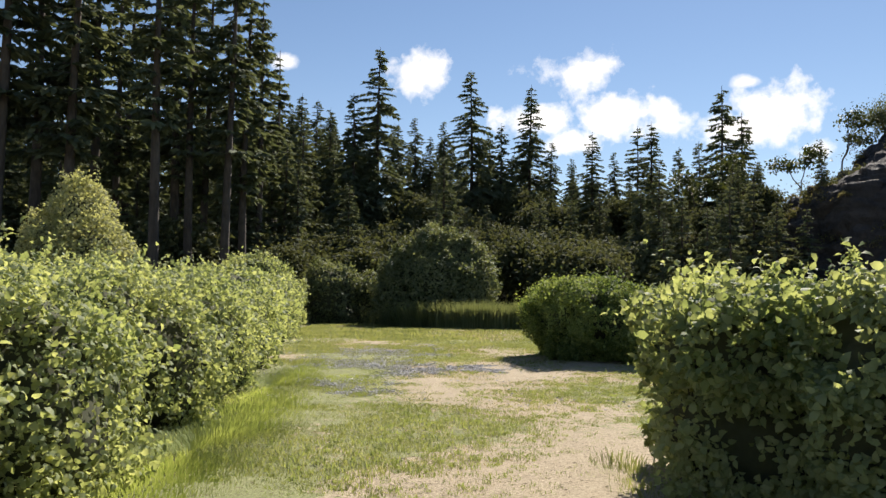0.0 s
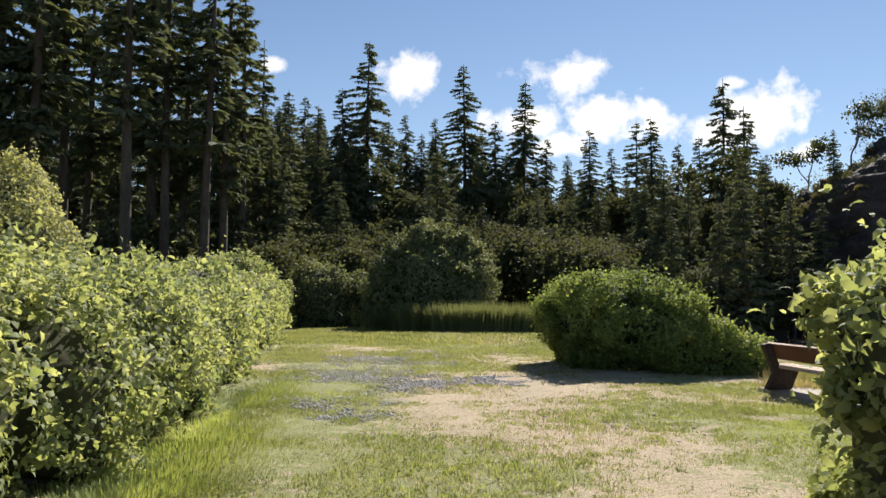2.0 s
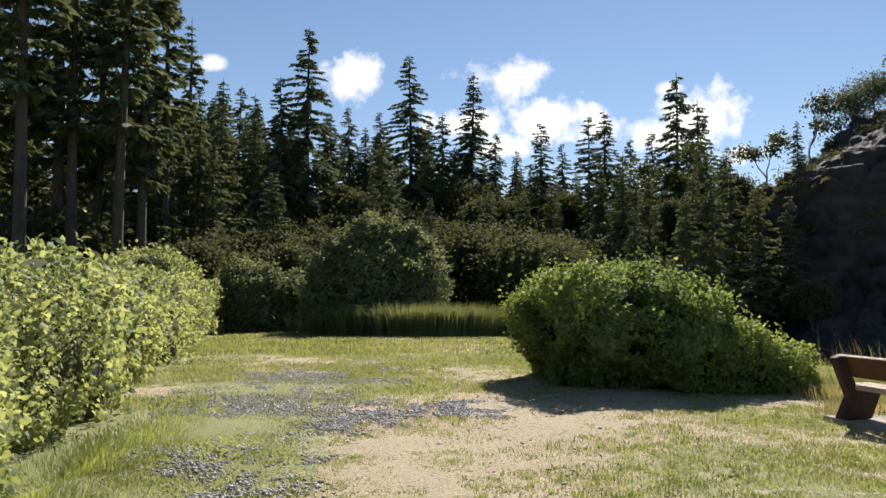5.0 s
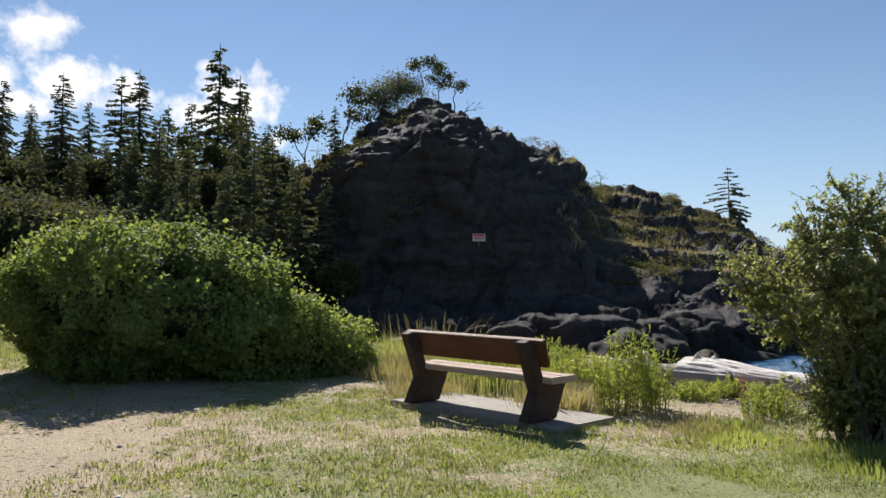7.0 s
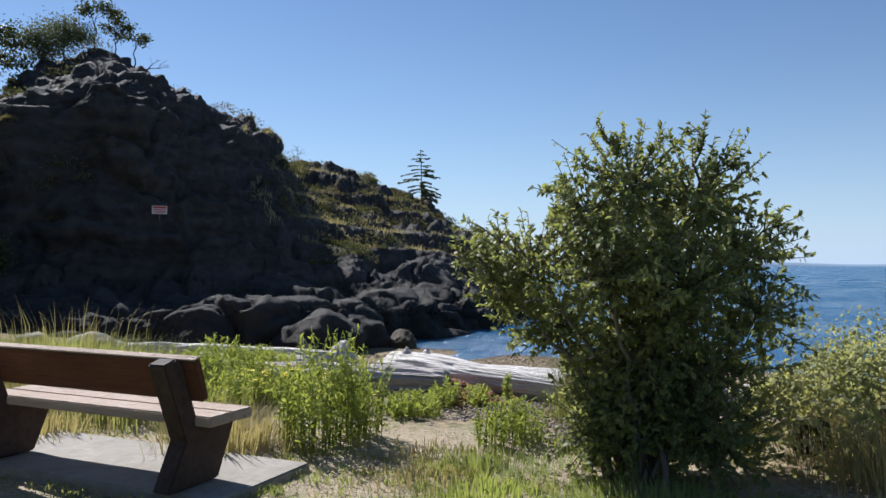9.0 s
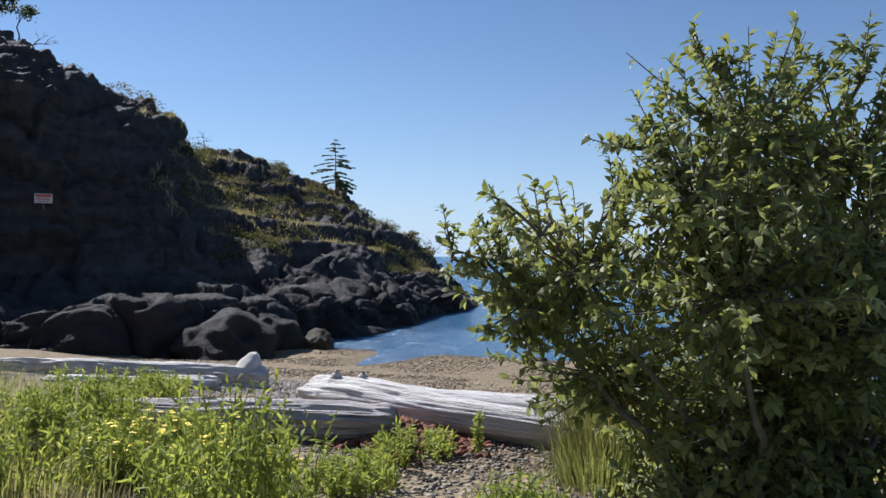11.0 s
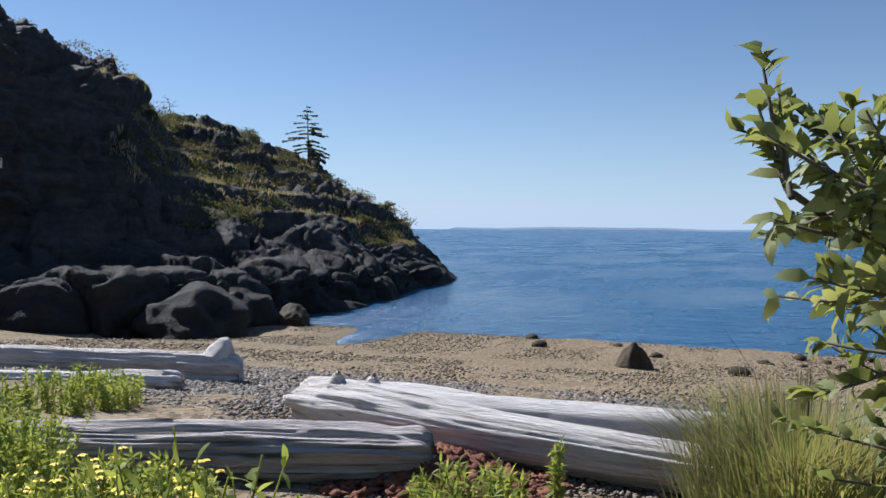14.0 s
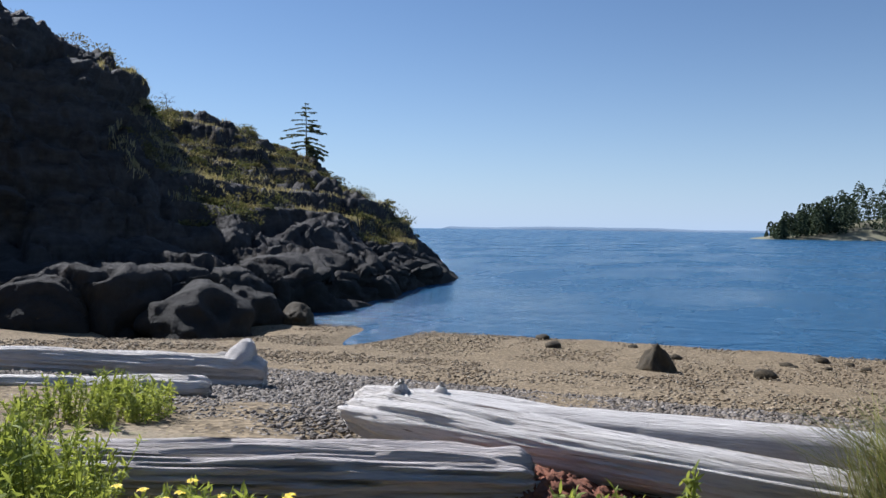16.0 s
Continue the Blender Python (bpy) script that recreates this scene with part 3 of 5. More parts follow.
def headland_points(U, V):
    p = headland_surface(U, V)
    e = 0.02
    du = headland_surface(np.clip(U + e, 0, 9), V) - headland_surface(np.clip(U - e, 0, 9), V)
    dv = headland_surface(U, np.clip(V + e, 0, 4)) - headland_surface(U, np.clip(V - e, 0, 4))
    n = unit(np.cross(du, dv))
    amp = smooth(9.0, 7.6, U) * 0.85 + 0.15
    # rounded buttresses, cracked ledges, finer breakage
    q = p * np.array([1, 1, 0.75])
    bulge = fbm(q * 0.16, 3) * 1.1
    warp = p + 1.2 * np.stack([fbm(p * 0.3, 2), fbm(p * 0.3 + 40, 2), fbm(p * 0.3 + 80, 2)], 1)
    step1, crack1 = blocks(warp * np.array([0.2, 0.2, 0.36]))
    step2, crack2 = blocks(warp * np.array([0.6, 0.6, 1.2]) + 7.7)
    fine = fbm(p * 1.1, 4) * 0.22 + fbm(p * np.array([1.2, 1.2, 2.6]) + 13, 3) * 0.16
    soft = smooth(4.0, 4.8, U) * smooth(1.0, 1.6, V) * 0.45
    strata = np.abs(vnoise(warp * np.array([0.16, 0.16, 0.75]) + 31))
    low = smooth(1.25, 0.9, V)
    # wave-worn pillows of rock with sharp seams between them
    pillow = np.sqrt(np.abs(vnoise(warp * np.array([0.17, 0.17, 0.42]) + 63)) + 0.01) - 0.5
    pillow2 = np.sqrt(np.abs(vnoise(warp * np.array([0.42, 0.42, 1.0]) + 71)) + 0.01) - 0.5
    step1, crack1, step2, crack2, fine = step1 * (1 - 0.15 * low), crack1 * (1 + 0.2 * low), step2 * (1 - 0.8 * low), crack2 * (1 - 0.7 * low), fine * (1 - 0.55 * low)
    strata = strata * (1 - 0.5 * low)
    bed = smooth(0.16, 0.0, np.abs(vnoise(warp * np.array([0.07, 0.07, 0.8]) + 91)))
    split = smooth(0.1, 0.0, np.abs(vnoise(warp * np.array([0.3, 0.3, 0.1]) + 97)))
    d = (bulge * (1 - 0.5 * low) - (bed * 0.5 + split * 0.4) * (0.45 + 0.55 * low) * (1 - soft) + (step1 * 0.75 - crack1 * 0.3 + strata * 0.9) * (1 - soft) + (step2 * 0.22 - crack2 * 0.1) * (1 - soft) + fine
         + pillow * (0.5 + 0.1 * low) + pillow2 * (0.3 - 0.05 * low) - 0.75) * amp
    d = d - 0.5 * smooth(3.0, 3.8, V)
    q = p + n * d[:, None]
    # grassy terraces between short rock faces on the seaward slope
    t = q[:, 2] / 1.9 + 0.55 * fbm(q * np.array([0.1, 0.1, 0.0]) + 3, 2)
    f = t - np.floor(t)
    q[:, 2] += 1.9 * 0.85 * (smooth(0.45, 1.0, f) - f) * smooth(4.1, 4.8, U) * smooth(8.6, 7.8, U) * smooth(1.15, 1.5, V) * smooth(3.1, 2.8, V)
    return q, n


HILL = []


def hill_z(x, y):
    """The height of the ground or of the headland above it."""
    P = HILL[0]
    near = (np.abs(P[:, 0] - x) < 0.7) & (np.abs(P[:, 1] - y) < 0.7)
    return max(float(gz(x, y)), float(P[near, 2].mean()) if near.any() else -9)


def build_headland():
    nu, nv = 420, 200
    us, vs = np.linspace(0, 9, nu), np.concatenate([np.linspace(0, 3, nv - 25), np.linspace(3, 4, 26)[1:]])
    U, V = np.meshgrid(us, vs, indexing="ij")
    P, _ = headland_points(U.ravel(), V.ravel())
    HILL.append(P)
    o = np.array([44, 46, 0.0])
    F = grid_faces(nu, nv)
    fu, fv = U.ravel()[F].mean(1), V.ravel()[F].mean(1)
    top = thing("rocky_headland", tuple(o), "dark weathered rock headland with dry turf on its ledges", "rock hill")
    for name, pick, label in (("lower_ledge", fv < 1.05, "smooth wave-worn dark rock ledges"), ("cliff_face", (fv >= 1.05) & (fv < 3) & (fu < 4.3), "steep shaded dark cliff"),
                              ("turf_slope", (fv >= 1.05) & (fv < 3) & (fu >= 4.3), "rock slope with patches of dry turf"), ("far_side", fv >= 3, "")):
        use, inv = np.unique(F[pick], return_inverse=True)
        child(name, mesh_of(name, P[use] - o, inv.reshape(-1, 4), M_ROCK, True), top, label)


build_headland()


# ---- leafy masses ----
def sphere_dirs(n):
    d = rng.normal(size=(n, 3))
    return unit(d)


def leafy_mass(name, lobes, leaves, size, mat, label, category, core=0.86, spray=0.25, base_z=0.0, group="", flat=0.2, deep=0.3, box=0.75, shoots=0):
    """A shrub made of overlapping lobes (x, y, z, rx, ry, rz): dark light-blocking shells inside, leaves over them,
    shoots on top.
    """
    lob = np.array(lobes, float)
    cen = np.array([lob[:, 0].mean(), lob[:, 1].mean(), base_z])
    top = thing(name, tuple(cen), label, category, group)
    weight = (lob[:, 3] * lob[:, 4] + lob[:, 3] * lob[:, 5] + lob[:, 4] * lob[:, 5])
    k = rng.choice(len(lob), leaves * 3, p=weight / weight.sum())
    d = sphere_dirs(len(k))
    c, r = lob[k, :3], lob[k, 3:]
    d = np.sign(d) * np.abs(d) ** box
    p0 = c + d * r
    lump = 1 + 0.24 * fbm(p0 * 0.95, 3) + 0.15 * vnoise(p0 * 3.1)
    depth = 1 - deep * rng.random(len(k)) ** 2.2
    shoot = np.where((rng.random(len(k)) < spray * 0.35) & (d[:, 2] > 0.1), 1 + 0.25 * rng.random(len(k)) ** 2, 1.0)
    p = c + d * r * (lump * depth * shoot)[:, None]
    inside = np.zeros(len(k), bool)
    for q in lob:
        inside |= (np.abs((p - q[:3]) / q[3:]) ** (2 / box)).sum(1) < 0.5
    keep = ~inside & (p[:, 2] > base_z + 0.03)
    p, d = p[keep][:leaves], d[keep][:leaves]
    n = len(p)
    along = unit(d * 0.5 + rng.normal(size=(n, 3)) * 0.6 + np.array([0, 0, -0.1]))
    nor = unit(unit(d) + rng.normal(size=(n, 3)) * 0.38 + np.array([0, 0, flat]))
    ln = size * (0.5 + 0.9 * rng.random(n))
    if shoots:
        tops = np.flatnonzero(d[:, 2] > 0.75)
        tops = rng.choice(tops, shoots)
        per = 16
        k = np.repeat(np.arange(shoots), per)
        rise = (0.12 + 0.26 * rng.random(shoots))[k] * rng.random(len(k))
        bend = rng.normal(size=(shoots, 3))[k] * np.array([0.35, 0.35, 0.0])
        ps = p[tops][k] + rise[:, None] * (np.array([0, 0, 1.0]) + bend) + rng.normal(size=(len(k), 3)) * 0.025
        p, along = np.concatenate([p, ps]), np.concatenate([along, unit(rng.normal(size=(len(k), 3)))])
        nor, ln = np.concatenate([nor, unit(rng.normal(size=(len(k), 3)) * 0.5 + np.array([0, 0, 1.0]))]), np.concatenate([ln, size * (0.5 + 0.7 * rng.random(len(k)))])
        n = len(p)
    v, f = leaf_cloud(p - cen, along, nor, ln, ln * (0.55 + 0.2 * rng.random(n)))
    child("foliage", mesh_of("foliage", v, f, mat), top)
    # closed dark shells added inside to block light and deepen the shade
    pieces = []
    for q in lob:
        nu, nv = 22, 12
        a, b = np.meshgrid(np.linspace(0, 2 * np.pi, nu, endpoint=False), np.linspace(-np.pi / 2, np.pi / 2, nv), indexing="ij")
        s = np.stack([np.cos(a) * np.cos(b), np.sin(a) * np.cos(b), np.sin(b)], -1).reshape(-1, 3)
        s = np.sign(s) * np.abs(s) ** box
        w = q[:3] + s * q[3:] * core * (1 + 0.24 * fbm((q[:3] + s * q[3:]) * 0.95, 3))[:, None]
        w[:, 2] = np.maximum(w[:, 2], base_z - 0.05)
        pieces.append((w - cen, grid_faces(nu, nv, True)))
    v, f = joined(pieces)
    child("shade_shell", mesh_of("shade_shell", v, f, M_CORE, True), top, "solid dark shell added to block light and stand for inner shade")["kind"] = "stuff"
    return top


def lobes_along(path, width, height, step, jitter=0.15):
    """Lobes of a hedge whose middle line runs along path, with (width, height) at its corners."""
    path, out = np.array(path, float), []
    seg = np.hypot(*np.diff(path, axis=0).T)
    s = np.concatenate([[0], np.cumsum(seg)])
    for d in np.arange(0, s[-1], step):
        x, y = np.interp(d, s, path[:, 0]), np.interp(d, s, path[:, 1])
        w, h = np.interp(d, s, width), np.interp(d, s, height)
        j = rng.normal(size=4) * jitter
        out.append((x + j[0] * 0.5, y, h * 0.42, w * 0.5 * (1 + 0.4 * j[1]), step * 1.1, h * 0.58 * (1 + 0.6 * j[2])))
    return out


# hedges that border the way in
leafy_mass("hedge", lobes_along([(-4.2, -3), (-4.35, 4), (-4.4, 9), (-4.9, 15.5)], [3.4, 3.6, 3.2, 3.0], [1.75, 1.8, 1.75, 1.8], 1.0, 0.26), 120000, 0.07, M_HEDGE,
           "dense yellow-green bramble hedge beside the mown grass", "hedge", group="bramble hedges", shoots=420)
leafy_mass("hedge", lobes_along([(-5.2, 16.3), (-6.7, 24), (-8.3, 33), (-9.3, 42)], [3.0, 3.2, 3.4, 3.4], [1.9, 2.0, 2.2, 2.4], 1.3), 42000, 0.125, M_HEDGE,
           "long sunlit bramble hedge along the meadow", "hedge", group="bramble hedges", shoots=300)
RIGHT = [(3.12 + 0.62 * k, 6.25 - 0.85 * k, 0.72 + 0.05 * k, 1.32, 1.25, 0.78 + 0.05 * k) for k in range(9)]
RIGHT += [(x - 0.12, y - 0.1, z + 0.55, 1.28, 1.2, 0.5) for x, y, z, *_ in RIGHT]
leafy_mass("hedge", RIGHT, 130000, 0.076, M_HEDGE, "thick bramble hedge with new shoots on top and a shaded side", "hedge", group="bramble hedges", shoots=420, box=0.62, deep=0.2, core=0.88)
leafy_mass("bramble_mound", [(3.75, 20.3, 1.2, 1.35, 1.7, 0.85), (3.5, 21.2, 1.0, 1.1, 1.5, 0.9), (3.8, 20.6, 0.5, 1.1, 1.4, 0.7), (4.3, 19.95, 1.0, 1.3, 1.6, 0.75), (5.0, 19.65, 0.62, 1.05, 1.3, 0.62), (5.8, 19.35, 0.3, 0.85, 1.0, 0.48), (6.35, 19.1, 0.08, 0.6, 0.7, 0.34), (4.2, 21.5, 0.6, 1.6, 1.5, 1.0)],
           85000, 0.07, M_BRAMBLE, "low bramble thicket sloping down on one side", "bush", shoots=200, box=0.72, deep=0.5, core=0.74)
leafy_mass("round_bush", [(-0.7, 44.2, 2.2, 2.7, 2.5, 2.6), (-2.4, 44.4, 1.5, 1.8, 2.0, 2.0), (1.2, 44.2, 2.0, 1.7, 2.0, 2.3), (-0.5, 44.6, 3.9, 2.0, 1.9, 1.7), (0.9, 44.4, 3.7, 1.5, 1.5, 1.4), (-2.0, 44.6, 3.5, 1.4, 1.5, 1.4)], 34000, 0.16, M_SILVER, "tall round willow bush with pale leaf edges", "bush", shoots=320, box=0.95, deep=0.55, core=0.7)
leafy_mass("bush", [(-6.5, 45, 1.3, 1.6, 1.5, 2.2), (-5.2, 46, 1.2, 1.2, 1.2, 1.9)], 9000, 0.16, M_SILVER, "grey-green willow bush behind the hedge", "bush", group="bushes behind the hedge")
leafy_mass("bush", [(-10.3, 40.5, 1.7, 1.7, 1.7, 1.9)], 7000, 0.17, M_HEDGE, "bright green rounded bush behind the hedge", "bush", group="bushes behind the hedge")
leafy_mass("small_tree", [(-8.7, 17.8, 1.6, 1.3, 1.2, 1.4), (-8.0, 17.3, 2.5, 0.8, 0.9, 0.8), (-9.3, 18, 2.8, 0.8, 0.9, 0.8), (-8.7, 17.9, 3.4, 0.7, 0.7, 0.8), (-9.7, 18, 1.9, 0.8, 0.8, 0.8)], 24000, 0.08, M_PALE, "pale yellow-green young tree above the hedge", "tree", core=0.55, deep=0.8, box=1.0, shoots=150)


# ---- big shrub beside the way to the beach ----
# leafy heads (x, y, z, radius) from the foot, and long shoots that stand clear of them
HEADS = [(0, 0, 1.93, 0.41), (0.33, -0.41, 1.83, 0.42), (-0.34, 0.19, 1.69, 0.36), (0.54, -0.66, 1.49, 0.36), (-0.24, 0.66, 1.4, 0.34), (-0.43, 0.05, 1.34, 0.45), (-0.12, -0.4, 1.27, 0.49), (0.6, -0.78, 1.07, 0.35),
         (0.05, 0.6, 0.97, 0.38), (0.5, 0.06, 0.72, 0.53), (0.54, -0.44, 0.71, 0.43), (-0.04, 0.1, 0.45, 0.4), (0.12, -0.38, 0.4, 0.42), (0.16, -0.04, 0.2, 0.42), (0.57, 0, 1.49, 0.49), (0, 0.25, 0.32, 0.42), (0.15, -0.55, 0.32, 0.42), (0.3, 0, 0.62, 0.5), (0, -0.1, 0.95, 0.5), (-0.18, 0.92, 1.3, 0.24)]
SHOOTS = [(0.2, -0.39, 2.3, 0.12), (0, 0.17, 2.26, 0.12), (0.2, -0.58, 2.06, 0.13), (-0.78, 0.76, 1.66, 0.13), (-0.34, 1.12, 1.45, 0.15), (-0.12, 0.9, 1.2, 0.14), (-0.1, 1.05, 1.55, 0.13), (0.1, 0.5, 1.78, 0.15), (-0.3, 0.42, 1.88, 0.13), (0.46, -0.88, 1.66, 0.13)]


def build_shrub(name, place, heads, shoots, size, mat, label, seed):
    r = np.random.default_rng(seed)
    top = thing(name, place, label, "shrub")
    tubes, P, A, N = [], [], [], []
    t = np.linspace(0, 1, 9)[:, None]
    for i, (x, y, z, rad) in enumerate(heads + shoots):
        c, long = np.array([x, y, z]), i >= len(heads)
        root = np.array([0.12 * r.normal(), 0.12 * r.normal(), 0.0]) if not long else np.array(min(heads, key=lambda h: (h[0] - x) ** 2 + (h[1] - y) ** 2 + (h[2] - z) ** 2)[:3])
        p = root + (c - root) * np.hstack([t ** 1.4, t ** 1.4, t ** 0.8])
        p[1:-1] += r.normal(size=(7, 3)) * 0.025
        tubes.append(tube(p, np.linspace(0.012 if long else 0.026, 0.005, 9), 6))
        count = int(30 + 520 * rad ** 2) if not long else 12
        for k in range(count):
            if long:
                b = p[r.integers(4, 9)]
                d = unit((c - root)[None] / np.linalg.norm(c - root) + r.normal(size=(1, 3)) * 0.55)[0]
                l = rad * (0.6 + 0.9 * r.random())
            else:
                d = unit(r.normal(size=(1, 3)) + np.array([0, 0, 0.15]))[0]
                b = c + d * rad * 0.35 * r.random()
                l = rad * (0.45 + 0.6 * r.random() + (0.35 if r.random() < 0.16 else 0))
            q = b + np.linspace(0, 1, 5)[:, None] * d * l
            q[:, 2] += 0.12 * l * np.linspace(0, 1, 5) ** 2
            tubes.append(tube(q, np.linspace(0.006, 0.002, 5), 3))
            m = int(10 + 44 * l)
            w = r.random(m) ** 0.75
            pts = np.stack([np.interp(w, np.linspace(0, 1, 5), q[:, a]) for a in range(3)], 1)
            side = unit(np.cross(np.repeat(d[None], m, 0), r.normal(size=(m, 3))))
            P.append(pts), A.append(unit(side * 0.8 + d * 0.55 + np.array([0, 0, -0.1]))), N.append(unit(d * 0.7 + np.array([0, 0, 0.7]) + r.normal(size=(m, 3)) * 0.45))
    P, A, N = np.concatenate(P), np.concatenate(A), np.concatenate(N)
    keep = P[:, 2] > 0.04
    P, A, N = P[keep], A[keep], N[keep]
    ln = size * (0.55 + 0.8 * r.random(len(P)))
    child("branch_frame", mesh_of("branch_frame", *joined(tubes), M_TWIG, True), top, "thin grey-brown branches")
    child("foliage", mesh_of("foliage", *leaf_cloud(P, A, N, ln, ln * 0.48), mat), top)


build_shrub("shrub", (7.5, 11.87, 0), [(0.92 * x, 0.92 * y, z, 0.93 * r) for x, y, z, r in HEADS], SHOOTS, 0.047, M_SHRUB, "tall leafy shrub with upright shoots at the beach path", 11)
leafy_mass("grassy_bush", [(8.5, 10.85, 0.2, 0.5, 0.5, 0.45), (9.1, 10.3, 0.2, 0.75, 0.6, 0.55), (9.8, 9.6, 0.2, 0.8, 0.7, 0.55)], 15000, 0.045, M_PALE, "low tangled bush with dry grass stems", "bush", core=0.3, deep=0.85, shoots=120)


# ---- trees ----
def conifer_mesh(height, spread, seed, bare=0.1, droop=0.25, density=1.0, lean=0.0, fine=1.0, gap=0.022, wind=0.0):
    """Trunk and crown meshes: whorls of drooping boughs set with sprays of needles."""
    r = np.random.default_rng(seed)
    t = np.linspace(0, 1, 12)
    bend = np.stack([lean * height * t ** 2 + 0.1 * np.sin(t * 5 + seed), 0.1 * np.cos(t * 4 + seed), t * height], 1)
    trunk = tube(bend, 0.012 * height * (1 - t) ** 0.8 + 0.02, 8)
    boughs, P, A, S = [], [], [], []
    z = bare * height
    while z < height * 0.985:
        f = z / height
        env = spread * (1 - f) ** 0.75 * (0.55 + 0.45 * smooth(bare, bare + 0.22, f))
        for k in range(r.integers(3, 7)):
            a = r.random() * 2 * np.pi
            l = (env * (0.45 + 0.75 * r.random()) + 0.15) * (1 - wind * np.cos(a))
            if r.random() < 0.12:
                continue
            s = np.linspace(0, 1, 6)[:, None]
            base = np.array([np.interp(z, bend[:, 2], bend[:, 0]), np.interp(z, bend[:, 2], bend[:, 1]), z])
            dr = droop * (0.5 + r.random()) * (1 - 0.7 * f)
            p = base + np.hstack([np.cos(a) * l * s, np.sin(a) * l * s, -dr * l * s ** 1.5 + 0.1 * l * s * f])
            boughs.append(tube(p[::2], np.linspace(0.03, 0.01, 3) * height / 16, 3))
            m = max(4, int(l * 9 * density * fine))
            w = r.random(m) ** 0.7
            q = p[0] + (p[-1] - p[0]) * w[:, None]
            q[:, 2] += np.interp(w, s[:, 0], p[:, 2] - (p[0, 2] + (p[-1, 2] - p[0, 2]) * s[:, 0]))
            out = np.array([np.cos(a), np.sin(a), 0])
            sd = np.array([-np.sin(a), np.cos(a), 0])
            al = out * (0.5 + 0.5 * r.random((m, 1))) + sd * r.normal(size=(m, 1)) * 0.9 + np.array([0, 0, -0.35]) + 0.2 * r.normal(size=(m, 3))
            P.append(q), A.append(al), S.append((0.45 + 0.55 * r.random(m)) * (0.5 + 0.5 * (1 - f)) * height / 18)
        z += height * gap * (0.7 + 0.6 * r.random())
    P, A, S = np.concatenate(P), np.concatenate(A), np.concatenate(S)
    nor = unit(np.array([[0, 0, 1.0]]) + 0.5 * r.normal(size=P.shape))
    v, f = leaf_cloud(P, A, nor, S * 1.05 / fine ** 0.6, S * 0.42 / fine ** 0.6, 0.15, True)
    bv, bf = joined(boughs)
    return mesh_of("trunk", *joined([trunk]), M_BARK, True), mesh_of("boughs", bv, bf, M_BARK), (v, f)


def conifer_kind(height, spread, seed, mat, label, **kw):
    tr, bo, (v, f) = conifer_mesh(height, spread, seed, **kw)
    top = thing("conifer", (0, -900, 0), label, "conifer tree", "conifers of the wood")
    child("trunk", tr, top), tagged(child("branch_frame", bo, top), kind="stuff"), child("needles", mesh_of("needles", v, f, mat), top)
    return top


def broadleaf_kind(height, spread, seed, mat, label, name="broadleaf_tree", leaves=2600, bare=0.45, size=0.3, group="broadleaf trees", bunch=0.75):
    r = np.random.default_rng(seed)
    top = thing(name, (0, -900, 0), label, "tree", group)
    tubes, tips = [], []

    def grow(p, d, l, rad, depth):
        s = np.linspace(0, 1, 5)[:, None]
        q = p + s * d * l
        q += np.cumsum(np.vstack([np.zeros((1, 3)), r.normal(size=(4, 3)) * l * 0.045]), 0)
        tubes.append(tube(q, np.linspace(rad, rad * 0.6, 5), 6 if depth < 2 else 4))
        if depth == 3:
            tips.append(q[-1])
            return
        for k in range(r.integers(2, 4)):
            nd = unit((d + r.normal(size=3) * 0.55 * (spread / height) * 2.2 + np.array([0, 0, 0.12]))[None])[0]
            grow(q[-1], nd, l * (0.55 + 0.25 * r.random()), rad * 0.6, depth + 1)

    grow(np.zeros(3), np.array([0.08, 0.02, 1.0]), height * bare, height * 0.016, 0)
    child("trunk", mesh_of("trunk", *joined(tubes), M_BARK, True), top)
    if leaves:
        tips = np.array(tips)
        c = tips[r.integers(0, len(tips), leaves)] + r.normal(size=(leaves, 3)) * np.array([1, 1, 0.6]) * bunch
        ln = size * (0.6 + 0.8 * r.random(leaves))
        v, f = leaf_cloud(c, r.normal(size=(leaves, 3)), unit(r.normal(size=(leaves, 3)) * 0.5 + np.array([0, 0, 1.0])), ln, ln * 0.6)
        child("crown", mesh_of("crown", v, f, mat), top)
    return top


def plant(kind, used, x, y, z, scale, turn):
    """The first use moves the model itself, later ones copy it."""
    m = Matrix.Translation((x, y, z)) @ Matrix.Rotation(turn, 4, "Z")
    if kind.name in used:
        ob = copy_thing(kind, m)
    else:
        used.add(kind.name)
        ob = kind
        ob.matrix_world = m
    ob.scale = (scale, scale, scale)
    return ob


KINDS = [conifer_kind(20, 4.3, 21, M_NEEDLE, "tall dark fir with drooping boughs at the wood's edge", density=2.2),
         conifer_kind(20, 3.7, 22, M_NEEDLE, "slender dark fir with ragged boughs in the wood", density=2.1, bare=0.15),
         conifer_kind(20, 4.2, 23, M_NEEDLE2, "broad fir with open lighter boughs in the wood", density=1.9, bare=0.2, droop=0.15)]
EDGE = [conifer_kind(20, 5.0, 24, M_NEEDLE, "tall dense fir standing clear of the wood", density=2.2, fine=1.7, droop=0.45, bare=0.05, gap=0.016),
        conifer_kind(20, 4.2, 25, M_NEEDLE, "tall ragged fir with drooping boughs", density=2.2, fine=1.7, bare=0.12, droop=0.5, gap=0.016),
        conifer_kind(20, 4.6, 26, M_NEEDLE2, "open old fir with long level boughs", density=2.0, fine=1.9, bare=0.2, droop=0.2, gap=0.026)]
